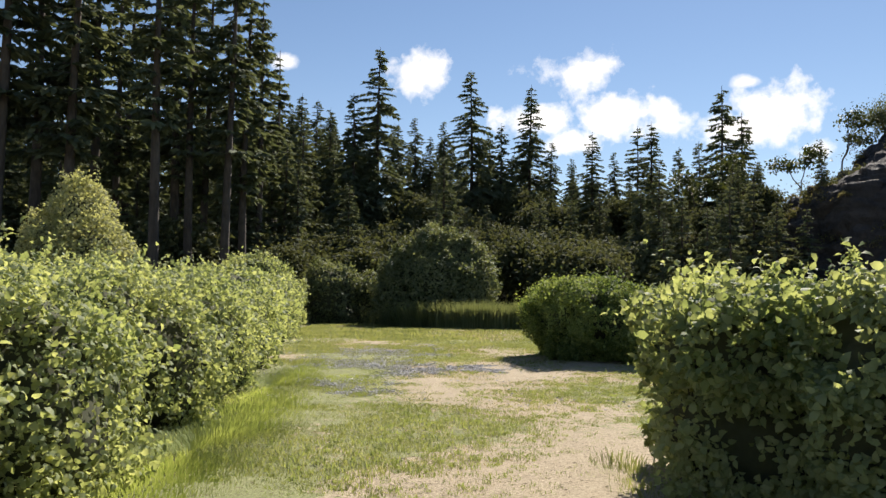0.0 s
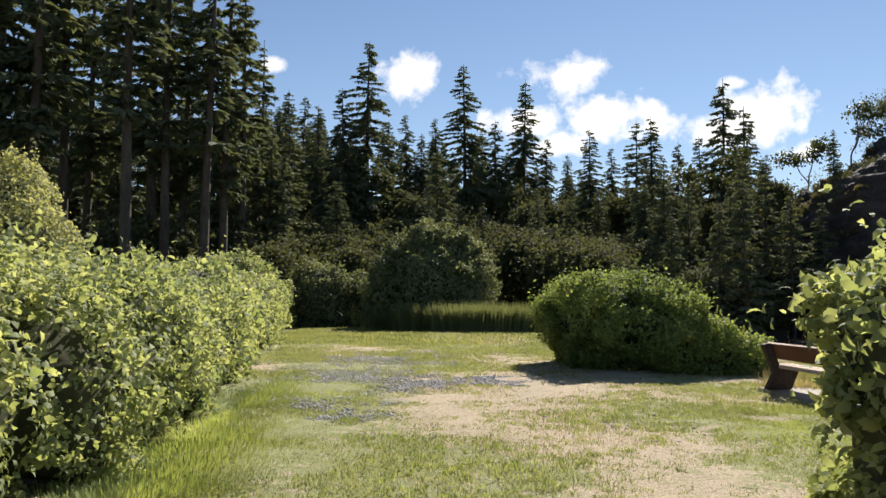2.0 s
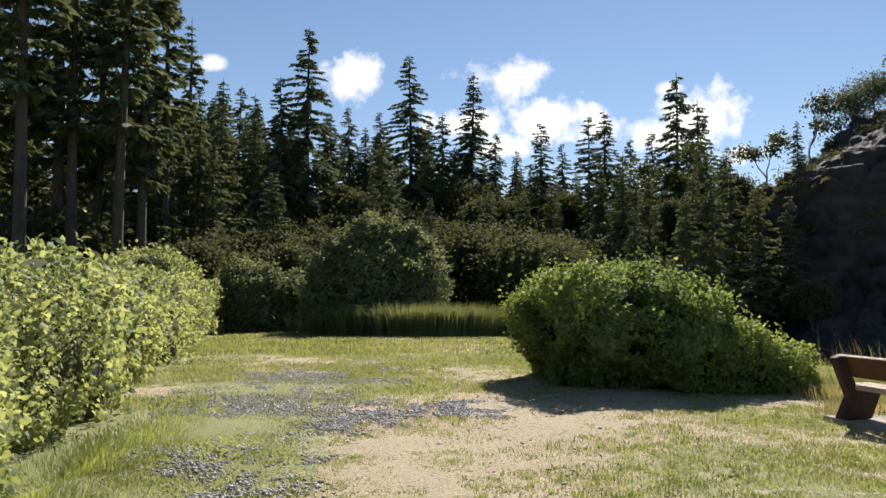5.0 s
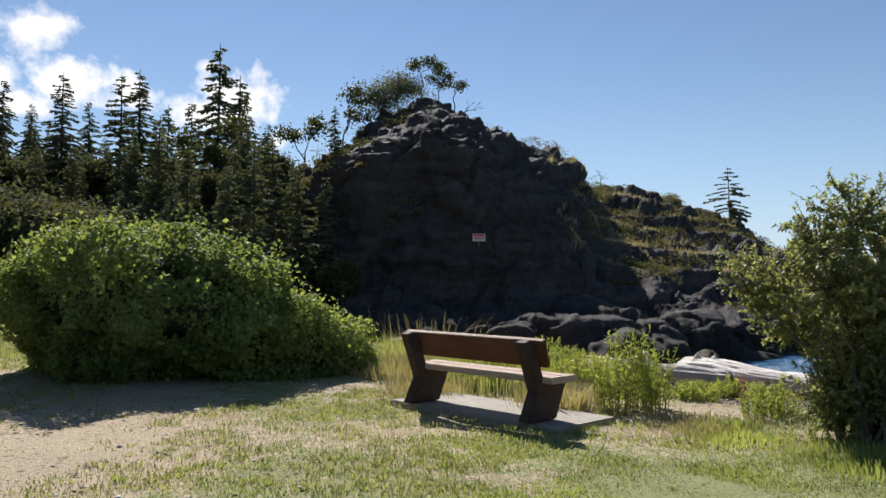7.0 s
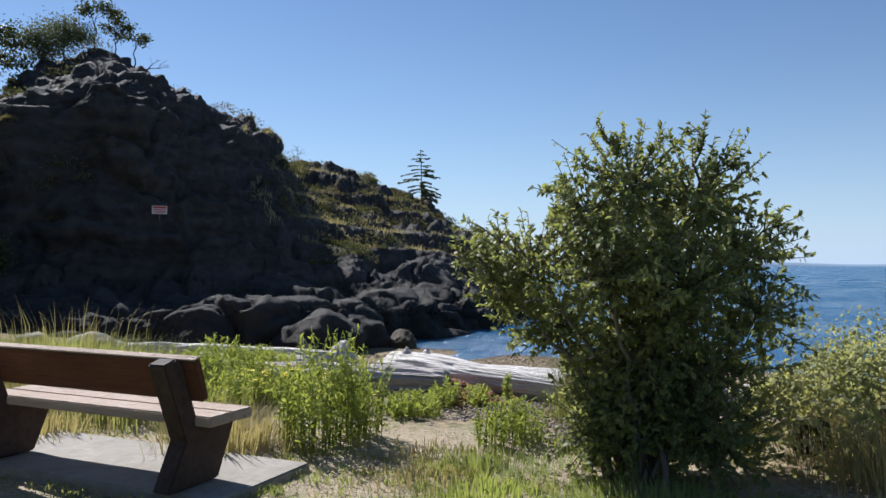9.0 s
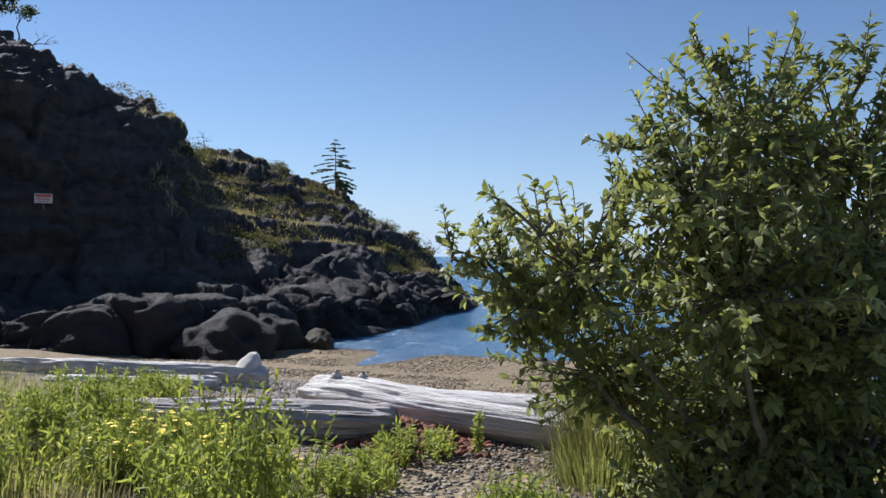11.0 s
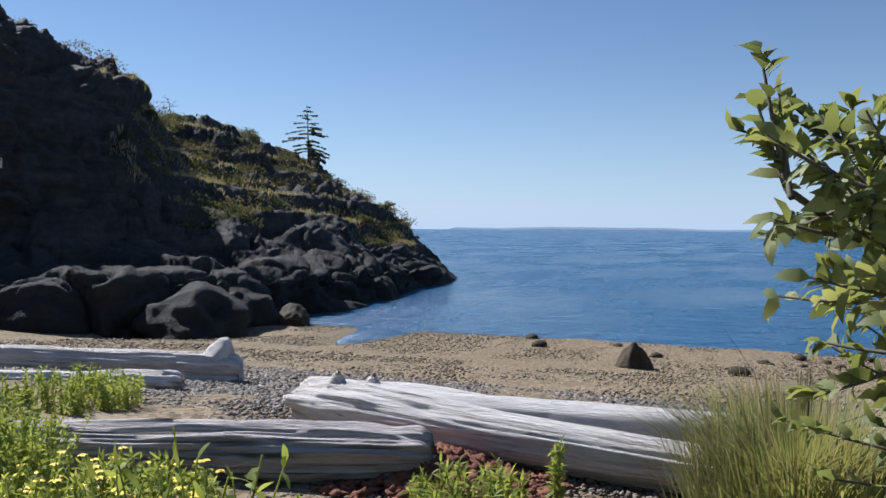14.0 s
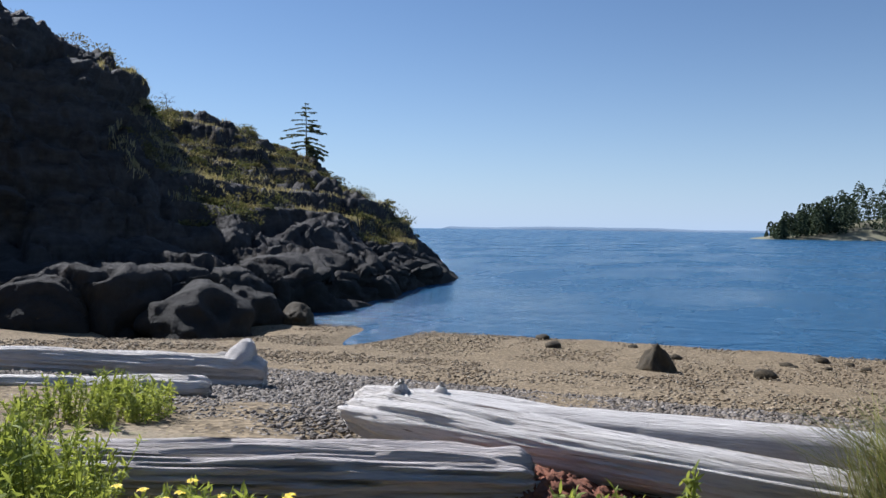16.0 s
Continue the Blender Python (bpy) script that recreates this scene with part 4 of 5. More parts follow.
TALL = [conifer_kind(27, 3.8, 31, M_NEEDLE, "very tall fir with a bare lower trunk", bare=0.34, density=1.7, fine=1.8),
        conifer_kind(27, 3.2, 32, M_NEEDLE, "very tall slim fir with broken lower boughs", bare=0.42, density=1.7, fine=1.8)]
LEAFY = broadleaf_kind(9, 3.2, 41, M_UNDER, "dark broadleaf tree in the undergrowth", leaves=6500, size=0.34, bare=0.2, bunch=1.0)
USED = set()
EYE3 = (-0.302, 4.019)


def at_bearing(px, top, dist):
    """Where a tree stands whose tip is seen from the meadow's edge at that column and height of view."""
    b = radians(0.89) + math.atan((px - 784) / 1358)
    x, y = EYE3[0] + dist * math.sin(b), EYE3[1] + dist * math.cos(b)
    return x, y, 1.51 + dist * (528 - top) / 1358 / math.cos(b - radians(0.89))


# single firs that stand out against the sky: column, tip, distance, model
FIRS = [(637, 58, 79, 0), (590, 150, 76, 0), (812, 97, 82, 0), (868, 200, 84, 1), (922, 128, 90, 1), (962, 238, 88, 0), (1042, 222, 76, 1), (1125, 218, 78, 2), (1155, 212, 74, 1), (1283, 168, 78, 1), (1325, 218, 78, 1),
        (490, 162, 88, 1), (520, 172, 92, 0), (547, 182, 86, 1), (706, 192, 96, 0), (760, 198, 98, 0), (675, 205, 90, 0), (890, 260, 92, 0), (1000, 268, 90, 1), (1080, 262, 86, 0), (1200, 262, 84, 1), (1240, 258, 82, 0), (450, 180, 95, 0), (845, 215, 95, 1), (735, 225, 92, 1)]
# lower trees that fill the gap before the headland
for i in range(36):
    b, dist = radians(rng.uniform(15.5, 29.5)), rng.uniform(42, 58)
    x, y = dist * math.sin(b), 5 + dist * math.cos(b)
    g = hill_z(x, y) - 0.3
    if i % 3:
        plant(KINDS[1 + i % 2], USED, x, y, g, max(1.5 + dist * rng.uniform(0.12, 0.19) - g, 4) / 20, rng.random() * 6.28)
    else:
        plant(LEAFY, USED, x, y, g, rng.uniform(0.4, 0.7), rng.random() * 6.28)
for px, top, dist, k in FIRS:
    x, y, zt = at_bearing(px, top, dist)
    g = float(gz(x, y)) - 0.2
    plant(EDGE[k], USED, x, y, g, (zt - g) / 20, rng.random() * 6.28)
# the tall stand on the rise
for px, dist, h, k in [(15, 40, 27, 0), (70, 46, 28, 1), (120, 52, 25, 0), (185, 38, 25, 1), (235, 47, 27, 0), (262, 43, 24, 1), (300, 50, 25, 0), (340, 42, 24, 1), (375, 45, 23.5, 0), (405, 50, 23, 1), (440, 56, 20.5, 1), (-60, 42, 27, 0), (-140, 40, 28, 1), (-230, 44, 28, 0), (150, 60, 28, 0), (30, 58, 29, 1), (-320, 40, 26, 1)]:
    b = radians(0.89) + math.atan((px - 784) / 1358)
    x, y = EYE3[0] + dist * math.sin(b), EYE3[1] + dist * math.cos(b)
    plant(TALL[k], USED, x, y, float(gz(x, y)) - 0.2, h / 27, rng.random() * 6.28)
# the wood behind, and its undergrowth
for i in range(230):
    b, dist = radians(rng.uniform(-50, 24)), rng.uniform(50, 112) if i < 150 else rng.uniform(95, 120)
    x, y = dist * math.sin(b), 4 + dist * math.cos(b)
    if y < 50 and x > -12:
        continue
    g = float(gz(x, y)) - 0.2
    lim = float(np.interp(b, [-0.2, -0.03, 0.08, 0.2, 0.4], [0.26, 0.235, 0.185, 0.185, 0.17]))
    h = max(1.5 + dist * lim * rng.uniform(0.6 if i < 150 else 0.86, 1.0) - g, 6.0)
    plant(KINDS[i % 3], USED, x, y, g, h / 20, rng.random() * 6.28)
for i in range(190):
    b, dist = radians(rng.uniform(-48, 25)), rng.uniform(46, 84)
    x, y = dist * math.sin(b), 4 + dist * math.cos(b)
    if y < 47.5 and x > -12 or x < -12 and y < 40:
        continue
    plant(LEAFY, USED, x, y, float(gz(x, y)) - 0.1, rng.uniform(0.45, 1.0), rng.random() * 6.28)


# ---- bench on its slab ----
def box_bm(sx, sy, sz, bevel=0.008, at=(0, 0, 0)):
    bm = bmesh.new()
    bmesh.ops.create_cube(bm, size=1.0)
    bmesh.ops.scale(bm, vec=(sx, sy, sz), verts=bm.verts)
    if bevel:
        bmesh.ops.bevel(bm, geom=bm.edges[:], offset=bevel, segments=2, affect="EDGES")
    bmesh.ops.translate(bm, vec=at, verts=bm.verts)
    return bm


def prism_bm(outline, thick, bevel=0.01):
    """An upright plate whose outline lies in the y-z plane, thick along x."""
    bm = bmesh.new()
    vs = [bm.verts.new((-thick / 2, y, z)) for y, z in outline]
    face = bm.faces.new(vs)
    ext = bmesh.ops.extrude_face_region(bm, geom=[face])
    bmesh.ops.translate(bm, vec=(thick, 0, 0), verts=[v for v in ext["geom"] if isinstance(v, bmesh.types.BMVert)])
    bmesh.ops.recalc_face_normals(bm, faces=bm.faces[:])
    bmesh.ops.bevel(bm, geom=bm.edges[:], offset=bevel, segments=2, affect="EDGES")
    return bm


BENCH = pose(5.81, 14.97, 0, 0, 0, -84.5)
slab = thing("concrete_slab", BENCH, "worn pale concrete slab set in the grass", "slab")
part("slab", box_bm(2.4, 0.95, 0.1, 0.012, (0.0, 0.24, -0.01)), M_SLAB, slab)


def build_bench():
    top = thing("park_bench", BENCH @ Matrix.Translation((0, 0, 0.05)), "heavy red-brown timber bench with dark supports on a slab", "bench")
    for x in (-0.83, 0.83):
        foot = prism_bm([(-0.3, 0.0), (0.14, 0.0), (0.3, 0.36), (-0.12, 0.36)], 0.13)
        bmesh.ops.translate(foot, vec=(x, 0, 0), verts=foot.verts)
        part("foot_block", foot, M_POST, top, "dark painted slanted timber block")
        post = prism_bm([(-0.13, 0.2), (0.02, 0.2), (-0.2, 0.76), (-0.25, 0.79), (-0.35, 0.76)], 0.13)
        bmesh.ops.translate(post, vec=(x + (0.002 if x > 0 else -0.002), 0, 0), verts=post.verts)
        part("back_post", post, M_POST, top, "dark painted leaning post")
    for y in (-0.03, 0.175):
        part("seat_plank", box_bm(2.04, 0.195, 0.065, 0.009, (0, y + 0.04, 0.395)), M_SEAT, top, "sun-bleached worn plank, made paler for the sunlight on it")
    back = box_bm(1.96, 0.06, 0.27, 0.009)
    bmesh.ops.rotate(back, cent=(0, 0, 0), matrix=Matrix.Rotation(radians(18), 3, "X"), verts=back.verts)
    bmesh.ops.translate(back, vec=(0, -0.125, 0.655), verts=back.verts)
    plank = part("back_plank", back, M_PLANK, top, "red-brown stained plank")
    # pale strip added along the top: bleached wood and the sunlight it catches
    edge = box_bm(1.96, 0.058, 0.012, 0.003, (0, 0, 0.137))
    bmesh.ops.rotate(edge, cent=(0, 0, 0), matrix=Matrix.Rotation(radians(18), 3, "X"), verts=edge.verts)
    bmesh.ops.translate(edge, vec=(0, -0.125, 0.655), verts=edge.verts)
    part("sunlit_edge", edge, M_SEAT, plank, "bleached top edge, pale strip added for the sunlight on it")


build_bench()


# ---- driftwood ----
def log_mesh(path, radii, seed, mat, rough=0.12, flat=1.0, sides=34, rings=110, ragged=0.0):
    """A log along local x-ish path: grooved, knobbly, with closed, slightly hollow ends."""
    r = np.random.default_rng(seed)
    path, radii = np.asarray(path, float), np.asarray(radii, float)
    s = np.linspace(0, 1, len(path))
    t = np.linspace(0, 1, rings)
    c = np.stack([np.interp(t, s, path[:, k]) for k in range(3)], 1)
    k = np.ones(9) / 9
    c[4:-4] = np.stack([np.convolve(c[:, i], k, "valid") for i in range(3)], 1)
    rad = np.interp(t, s, radii)
    tan = unit(np.gradient(c, axis=0))
    a = unit(np.cross(tan, np.array([[0, 0, 1.0]]).repeat(rings, 0)))
    b = np.cross(a, tan)
    ang = np.linspace(0, 2 * np.pi, sides, endpoint=False)
    L = np.linalg.norm(path[-1] - path[0])
    A, T = np.meshgrid(ang, t)
    q = np.stack([np.cos(A) * 2.2 + seed, np.sin(A) * 2.2, T * L * 0.9], -1).reshape(-1, 3)
    g = np.stack([np.cos(A) * 7 + seed, np.sin(A) * 7, T * L * 0.7], -1).reshape(-1, 3)
    d = 1 + rough * fbm(q, 3).reshape(A.shape) + rough * 0.55 * vnoise(g).reshape(A.shape)
    d = d - rough * 0.9 * smooth(0.16, 0.0, np.abs(vnoise(g * np.array([0.6, 0.6, 0.5]) + 9)).reshape(A.shape))
    d = d - rough * 0.8 * smooth(0.1, 0.0, np.abs(vnoise(g * np.array([1.1, 1.1, 0.35]) + 21)).reshape(A.shape))
    if sides > 60:
        d = d - rough * 0.6 * smooth(0.22, 0.0, np.abs(vnoise(g * np.array([2.3, 2.3, 0.4]) + 33)).reshape(A.shape)) + rough * 0.25 * vnoise(g * np.array([1.6, 1.6, 2.5]) + 44).reshape(A.shape)
    d = d * (1 - 0.3 * smooth(0.035, 0, T) ** 2 - 0.3 * smooth(0.965, 1, T) ** 2)
    if ragged:
        e = np.maximum(smooth(0.12, 0, T), smooth(0.9, 1, T))
        d = d + ragged * e * vnoise(g * 0.7 + 5).reshape(A.shape)
    R = rad[:, None] * d
    v = c[:, None] + (np.cos(A) * R)[..., None] * a[:, None] + (np.sin(A) * R * flat)[..., None] * b[:, None]
    caps = []
    for i, sg in ((0, -1), (rings - 1, 1)):
        caps.append(c[i] + (v[i] - c[i]) * 0.55 - sg * tan[i] * rad[i] * 0.08 + 0.02 * r.normal(size=(sides, 3)))
    vv = np.concatenate([v.reshape(-1, 3), caps[0], caps[1], [c[0]], [c[-1]]])
    n, m = rings * sides, sides
    j = np.arange(sides)
    j2 = (j + 1) % sides
    i, jj = np.meshgrid(np.arange(rings - 1), j, indexing="ij")
    i, jj = i.ravel(), jj.ravel()
    f = [np.stack([i * m + jj, i * m + (jj + 1) % m, (i + 1) * m + (jj + 1) % m, (i + 1) * m + jj], 1)]
    f.append(np.stack([j2, j, n + j, n + j2], 1)), f.append(np.stack([n - m + j, n - m + j2, n + m + j2, n + m + j], 1))
    f.append(np.stack([n + j2, n + j, np.full(m, n + 2 * m), np.full(m, n + 2 * m)], 1)[:, :3].repeat(1, 0)[:, [0, 1, 2, 2]])
    f.append(np.stack([n + m + j, n + m + j2, np.full(m, n + 2 * m + 1), np.full(m, n + 2 * m + 1)], 1))
    f = np.concatenate(f)
    tri = f[:, 2] == f[:, 3]
    quads = f[~tri]
    f3 = np.concatenate([quads[:, [0, 1, 2]], quads[:, [0, 2, 3]], f[tri][:, :3]])
    return mesh_of("log", vv, f3, mat, True)


def lay_log(name, start, end, radii, seed, mat, label, bow=(0, 0), knobs=(), **kw):
    """A log from start to end; its own x axis runs along it, so that the grain does."""
    p, q = Vector(start), Vector(end)
    m = Matrix.Translation(p) @ (q - p).to_track_quat("X", "Z").to_matrix().to_4x4()
    L = (q - p).length
    top = thing(name, m, label, "driftwood", "driftwood on the beach")
    s = np.linspace(0, 1, max(len(radii), 7))
    path = np.stack([s * L, bow[0] * np.sin(s * np.pi), bow[1] * np.sin(s * np.pi)], 1)
    rr = np.interp(s, np.linspace(0, 1, len(radii)), radii)
    body = child("log_body", log_mesh(path, rr, seed, mat, **kw), top)
    for kx, ky, kz, kr, kl, lab in knobs:
        kp = np.array([[0, 0, 0], [kl * 0.2, ky * kl * 0.5, kz * kl * 0.5], [kl * 0.3, ky * kl, kz * kl]]) + np.array([kx * L, ky * 0.12, kz * 0.12])
        child("root_stub", log_mesh(kp, np.array([kr, kr * 0.8, kr * 0.35]), seed + 50, mat, rough=0.3, sides=12, rings=14), body, lab)
    return top


lay_log("driftwood_log", (11.35, 16.35, 0.0), (10.62, 12.4, -0.04), [0.16, 0.25, 0.265, 0.24, 0.21, 0.195, 0.185, 0.175, 0.165, 0.155, 0.15], 3, M_DRIFT, "large bleached driftwood log with a broad worn butt", (-0.12, 0.02), flat=0.85, rough=0.09, ragged=0.4, sides=100, rings=160,
        knobs=((0.1, -0.2, 0.8, 0.1, 0.22, "weathered root stub"), (0.17, 0.1, 0.9, 0.08, 0.18, "weathered root stub")))
lay_log("driftwood_log", (11.75, 16.4, -0.12), (12.0, 11.6, -0.12), [0.13, 0.16, 0.17, 0.165, 0.16, 0.14], 5, M_DRIFT, "long smooth pale driftwood log", (0.05, 0.0), rough=0.06)
lay_log("driftwood_log", (12.85, 16.5, -0.2), (12.55, 14.7, -0.22), [0.09, 0.13, 0.12, 0.11, 0.09], 7, M_DRIFT, "short split piece of pale driftwood", (0.0, 0.03), flat=0.7, rough=0.14, ragged=0.3)
lay_log("driftwood_log", (12.45, 16.1, -0.2), (12.3, 15.0, -0.2), [0.07, 0.08, 0.06], 8, M_DRIFT, "thin pale driftwood pole", flat=0.8)
lay_log("driftwood_log", (9.3, 17.3, 0.03), (10.25, 14.75, 0.03), [0.2, 0.24, 0.25, 0.25, 0.24, 0.22, 0.17], 9, M_DRIFT2, "grey deeply cracked log half sunk in weeds", (0, 0.0), flat=0.75, rough=0.17, ragged=0.5, sides=120, rings=150)
lay_log("driftwood_log", (12.9, 24.2, -0.42), (14.75, 19.3, -0.62), [0.14, 0.16, 0.17, 0.19, 0.22, 0.23], 12, M_DRIFT, "stranded log with a twisted upturned root end", (0.05, 0.05), rough=0.2, ragged=0.4, sides=90,
        knobs=((0.93, 0.25, 0.9, 0.2, 0.4, "upturned twisted root"),))
lay_log("driftwood_log", (11.6, 20.6, -0.22), (12.7, 18.6, -0.3), [0.11, 0.16, 0.15, 0.19, 0.14], 14, M_DRIFT, "knobbly pale root piece lying in weeds", flat=0.7, rough=0.3, ragged=0.5)
lay_log("driftwood_log", (10.9, 12.9, -0.02), (12.2, 10.6, -0.1), [0.14, 0.15, 0.13], 15, M_DRIFT2, "grey driftwood log behind tall grass", rough=0.1)


# ---- stones ----
def stone_bm(sx, sy, sz, seed, cuts=3, jag=0.22, peak=0.0):
    bm = bmesh.new()
    bmesh.ops.create_icosphere(bm, subdivisions=cuts, radius=1.0)
    co = np.array([v.co for v in bm.verts])
    d = 1 + jag * fbm(co * 1.1 + seed * 3.7, 3) - 0.15 * np.abs(vnoise(co * 2.2 + seed))
    for v, k in zip(bm.verts, d):
        w = 1 - peak * max(v.co.z, 0)
        v.co = (v.co.x * k * sx * w, v.co.y * k * sy * w, v.co.z * k * sz)
    for f in bm.faces:
        f.smooth = True
    return bm


def lay_stone(name, x, y, z, sx, sy, sz, seed, mat, label, turn=0.0, cuts=3, group="", jag=0.22, peak=0.0):
    me = bpy.data.meshes.new(name)
    bm = stone_bm(sx, sy, sz, seed, cuts, jag, peak)
    bm.to_mesh(me)
    bm.free()
    me.materials.append(mat)
    ob = new(name, me)
    ob.matrix_world = Matrix.Translation((x, y, z)) @ Matrix.Rotation(turn, 4, "Z")
    return tagged(ob, label, "rock", group)


lay_stone("rock_slab", 28.6, 31.2, -2.3, 3.4, 1.9, 1.45, 3, M_ROCK, "low rounded rock outcrop at the cliff's foot", 0.5, 5, jag=0.3)
lay_stone("rock_slab", 31.5, 31.6, -2.4, 2.4, 1.5, 1.25, 8, M_ROCK, "flat-topped rock at the cliff's foot", 0.3, 5, jag=0.3)
lay_stone("weedy_rock", 33.4, 29.9, -2.45, 0.95, 0.7, 0.62, 5, M_WETSTONE, "rock covered in brown seaweed at the tide pool", 0.4, 4)
lay_stone("boulder", 25.9, 15.35, -2.05, 0.5, 0.45, 0.55, 6, M_WETSTONE, "dark pointed boulder on the shingle", 0.2, 4, peak=0.5)
r2 = np.random.default_rng(5)
for k in range(40):
    x, y = r2.uniform(24, 34), r2.uniform(2, 20)
    if y > 12 and k % 3:
        y -= 10
    s = r2.uniform(0.08, 0.3)
    lay_stone("stone", x, y, float(gz(x, y)) + s * 0.15, s * r2.uniform(1, 1.6), s, s * 0.6, k, M_WETSTONE, "dark wet stone on the shingle", r2.random() * 3, 2, "stones on the beach")


for k, (x, y, s) in enumerate(((12.6, 24.3, 0.4), (13.6, 24.9, 0.3), (11.9, 25.2, 0.28), (16.4, 21.2, 0.35))):
    lay_stone("pale_stone", x, y, float(gz(x, y)) + 0.05, s * 1.3, s, s * 0.6, 70 + k, M_STONE, "pale sunlit stone on the berm", k, 3, "pale stones on the berm")


def pebbles(name, x, y, size, mat, label, seed, sink=0.3, on=gz):
    """Many small flattened stones as one sheet of stuff."""
    r = np.random.default_rng(seed)
    n = len(x)
    base = np.array([(1, 0, 0), (0, 1, 0), (-1, 0, 0), (0, -1, 0), (0.3, 0.2, 1), (-0.2, -0.3, -1)], float)
    fac = np.array([(0, 1, 4), (1, 2, 4), (2, 3, 4), (3, 0, 4), (1, 0, 5), (2, 1, 5), (3, 2, 5), (0, 3, 5)])
    v = base[None] * (1 + 0.35 * r.normal(size=(n, 6, 1))) * (size[:, None, None] * np.stack([0.7 + 0.6 * r.random(n), 0.7 + 0.4 * r.random(n), 0.35 + 0.3 * r.random(n)], 1)[:, None])
    a = r.random(n) * 6.28
    c, s = np.cos(a)[:, None], np.sin(a)[:, None]
    v = np.stack([v[..., 0] * c - v[..., 1] * s, v[..., 0] * s + v[..., 1] * c, v[..., 2]], -1)
    v += np.stack([x, y, on(x, y) + size * sink], 1)[:, None]
    f = fac[None] + (np.arange(n) * 6)[:, None, None]
    tagged(new(name, mesh_of(name, v.reshape(-1, 3), f.reshape(-1, 3), mat, True)), label, "pebbles", kind="stuff")


def pebble_material(name, *cols):
    m, nt, b = material(name, 0.8, 0.3)
    g = nt.nodes.new("ShaderNodeNewGeometry")
    nt.links.new(ramp(nt, g.outputs["Random Per Island"], *[(i / (len(cols) - 1), c) for i, c in enumerate(cols)]), b.inputs["Base Color"])
    bumped(nt, b, noise_fac(nt, 40.0), 0.3, 0.005)
    return m


M_PEB = pebble_material("beach_pebble", (0.06, 0.05, 0.04), (0.16, 0.13, 0.1), (0.26, 0.22, 0.175), (0.13, 0.11, 0.095), (0.36, 0.32, 0.28))
M_GRAV = pebble_material("grey_gravel", (0.12, 0.115, 0.115), (0.26, 0.255, 0.26), (0.4, 0.4, 0.41), (0.2, 0.19, 0.185), (0.52, 0.51, 0.52))
x, y = r2.uniform(8.2, 17.5, 56000), r2.uniform(11, 22, 56000)
ok = (x > edge_x(y) + 0.5 * vnoise(np.stack([x * 1.5, y * 1.5, 0 * x], 1)) - 0.7)
pebbles("beach_pebbles", x[ok], y[ok], r2.uniform(0.013, 0.036, 56000)[ok] * np.clip((x[ok] - 4) / 8, 0.7, 1.5), M_PEB, "grey and brown beach pebbles", 1)
M_SHINGLE = pebble_material("brown_shingle", (0.08, 0.06, 0.04), (0.24, 0.18, 0.11), (0.34, 0.26, 0.165), (0.17, 0.125, 0.08), (0.42, 0.35, 0.25))
x, y = r2.uniform(16, 34, 20000), r2.uniform(6, 29, 20000)
pebbles("beach_pebbles", x, y, r2.uniform(0.02, 0.05, 20000), M_SHINGLE, "coarse brown shingle lower on the beach", 2)
x, y = r2.uniform(-5, 3, 240000), r2.uniform(11, 27, 240000)
ok = r2.random(240000) < gravel_mask(x, y) * smooth(-1.0, 0.1, fbm(np.stack([x * 2.6, y * 1.6, 0 * x], 1), 3)) * 0.9 + 0.012
pebbles("gravel", x[ok], y[ok], 0.007 + 0.02 * r2.random(240000)[ok] ** 2, M_GRAV, "grey crushed gravel thrown over the grass", 3)
# red-brown rotten wood beside the sunk log
x, y = r2.normal(10.35, 0.28, 1800), r2.normal(14.75, 0.3, 1800)
pebbles("rotten_wood", x, y, r2.uniform(0.02, 0.06, 1800), M_ROT, "crumbled red-brown rotten wood", 4, on=lambda a, b: gz(a, b) + 0.16 * np.exp(-((a - 10.35) / 0.35) ** 2 - ((b - 14.75) / 0.35) ** 2))


# ---- grass, weeds and flowers ----
def grass(name, x, y, h, w, lean, mat, label, seed, on=gz):
    r = np.random.default_rng(seed)
    p = np.stack([x, y, on(x, y) - 0.01], 1)
    v, f = blade_cloud(p, h, w, lean, r.random(len(x)) * 6.28, r)
    tagged(new(name, mesh_of(name, v, f, mat)), label, "grass", kind="stuff")


def meadow_points(n, box, seed, want_dry):
    r = np.random.default_rng(seed)
    x, y = r.uniform(box[0], box[1], n), r.uniform(box[2], box[3], n)
    d = dry_mask(x, y) + 0.45 * vnoise(np.stack([x * 4, y * 4, 0 * x], 1)) - 0.15
    p = np.where(want_dry, smooth(0.2, 0.65, d) * 0.6, smooth(0.62, 0.1, d)) * (1 - 0.6 * gravel_mask(x, y))
    ok = (r.random(n) < p) & (x < edge_x(y) + 0.2)
    return x[ok], y[ok]


for box, n, k, s in (((-3.2, 8.6, 4.5, 17.5), 240000, 1.0, 1), ((-5, 8.8, 17.5, 28), 80000, 1.7, 2), ((-7, 6, 28, 43), 50000, 2.6, 3)):
    x, y = meadow_points(n, box, s, False)
    grass("grass", x, y, k * rng.uniform(0.018, 0.05, len(x)), 0.009 * k, rng.uniform(0.2, 0.9, len(x)), M_BLADE, "short green meadow grass", s)
    x, y = meadow_points(n // 2, box, s + 9, True)
    grass("dry_grass", x, y, k * rng.uniform(0.012, 0.035, len(x)), 0.009 * k, rng.uniform(0.4, 1.2, len(x)), M_STRAW, "short bleached straw in the meadow", s + 9)


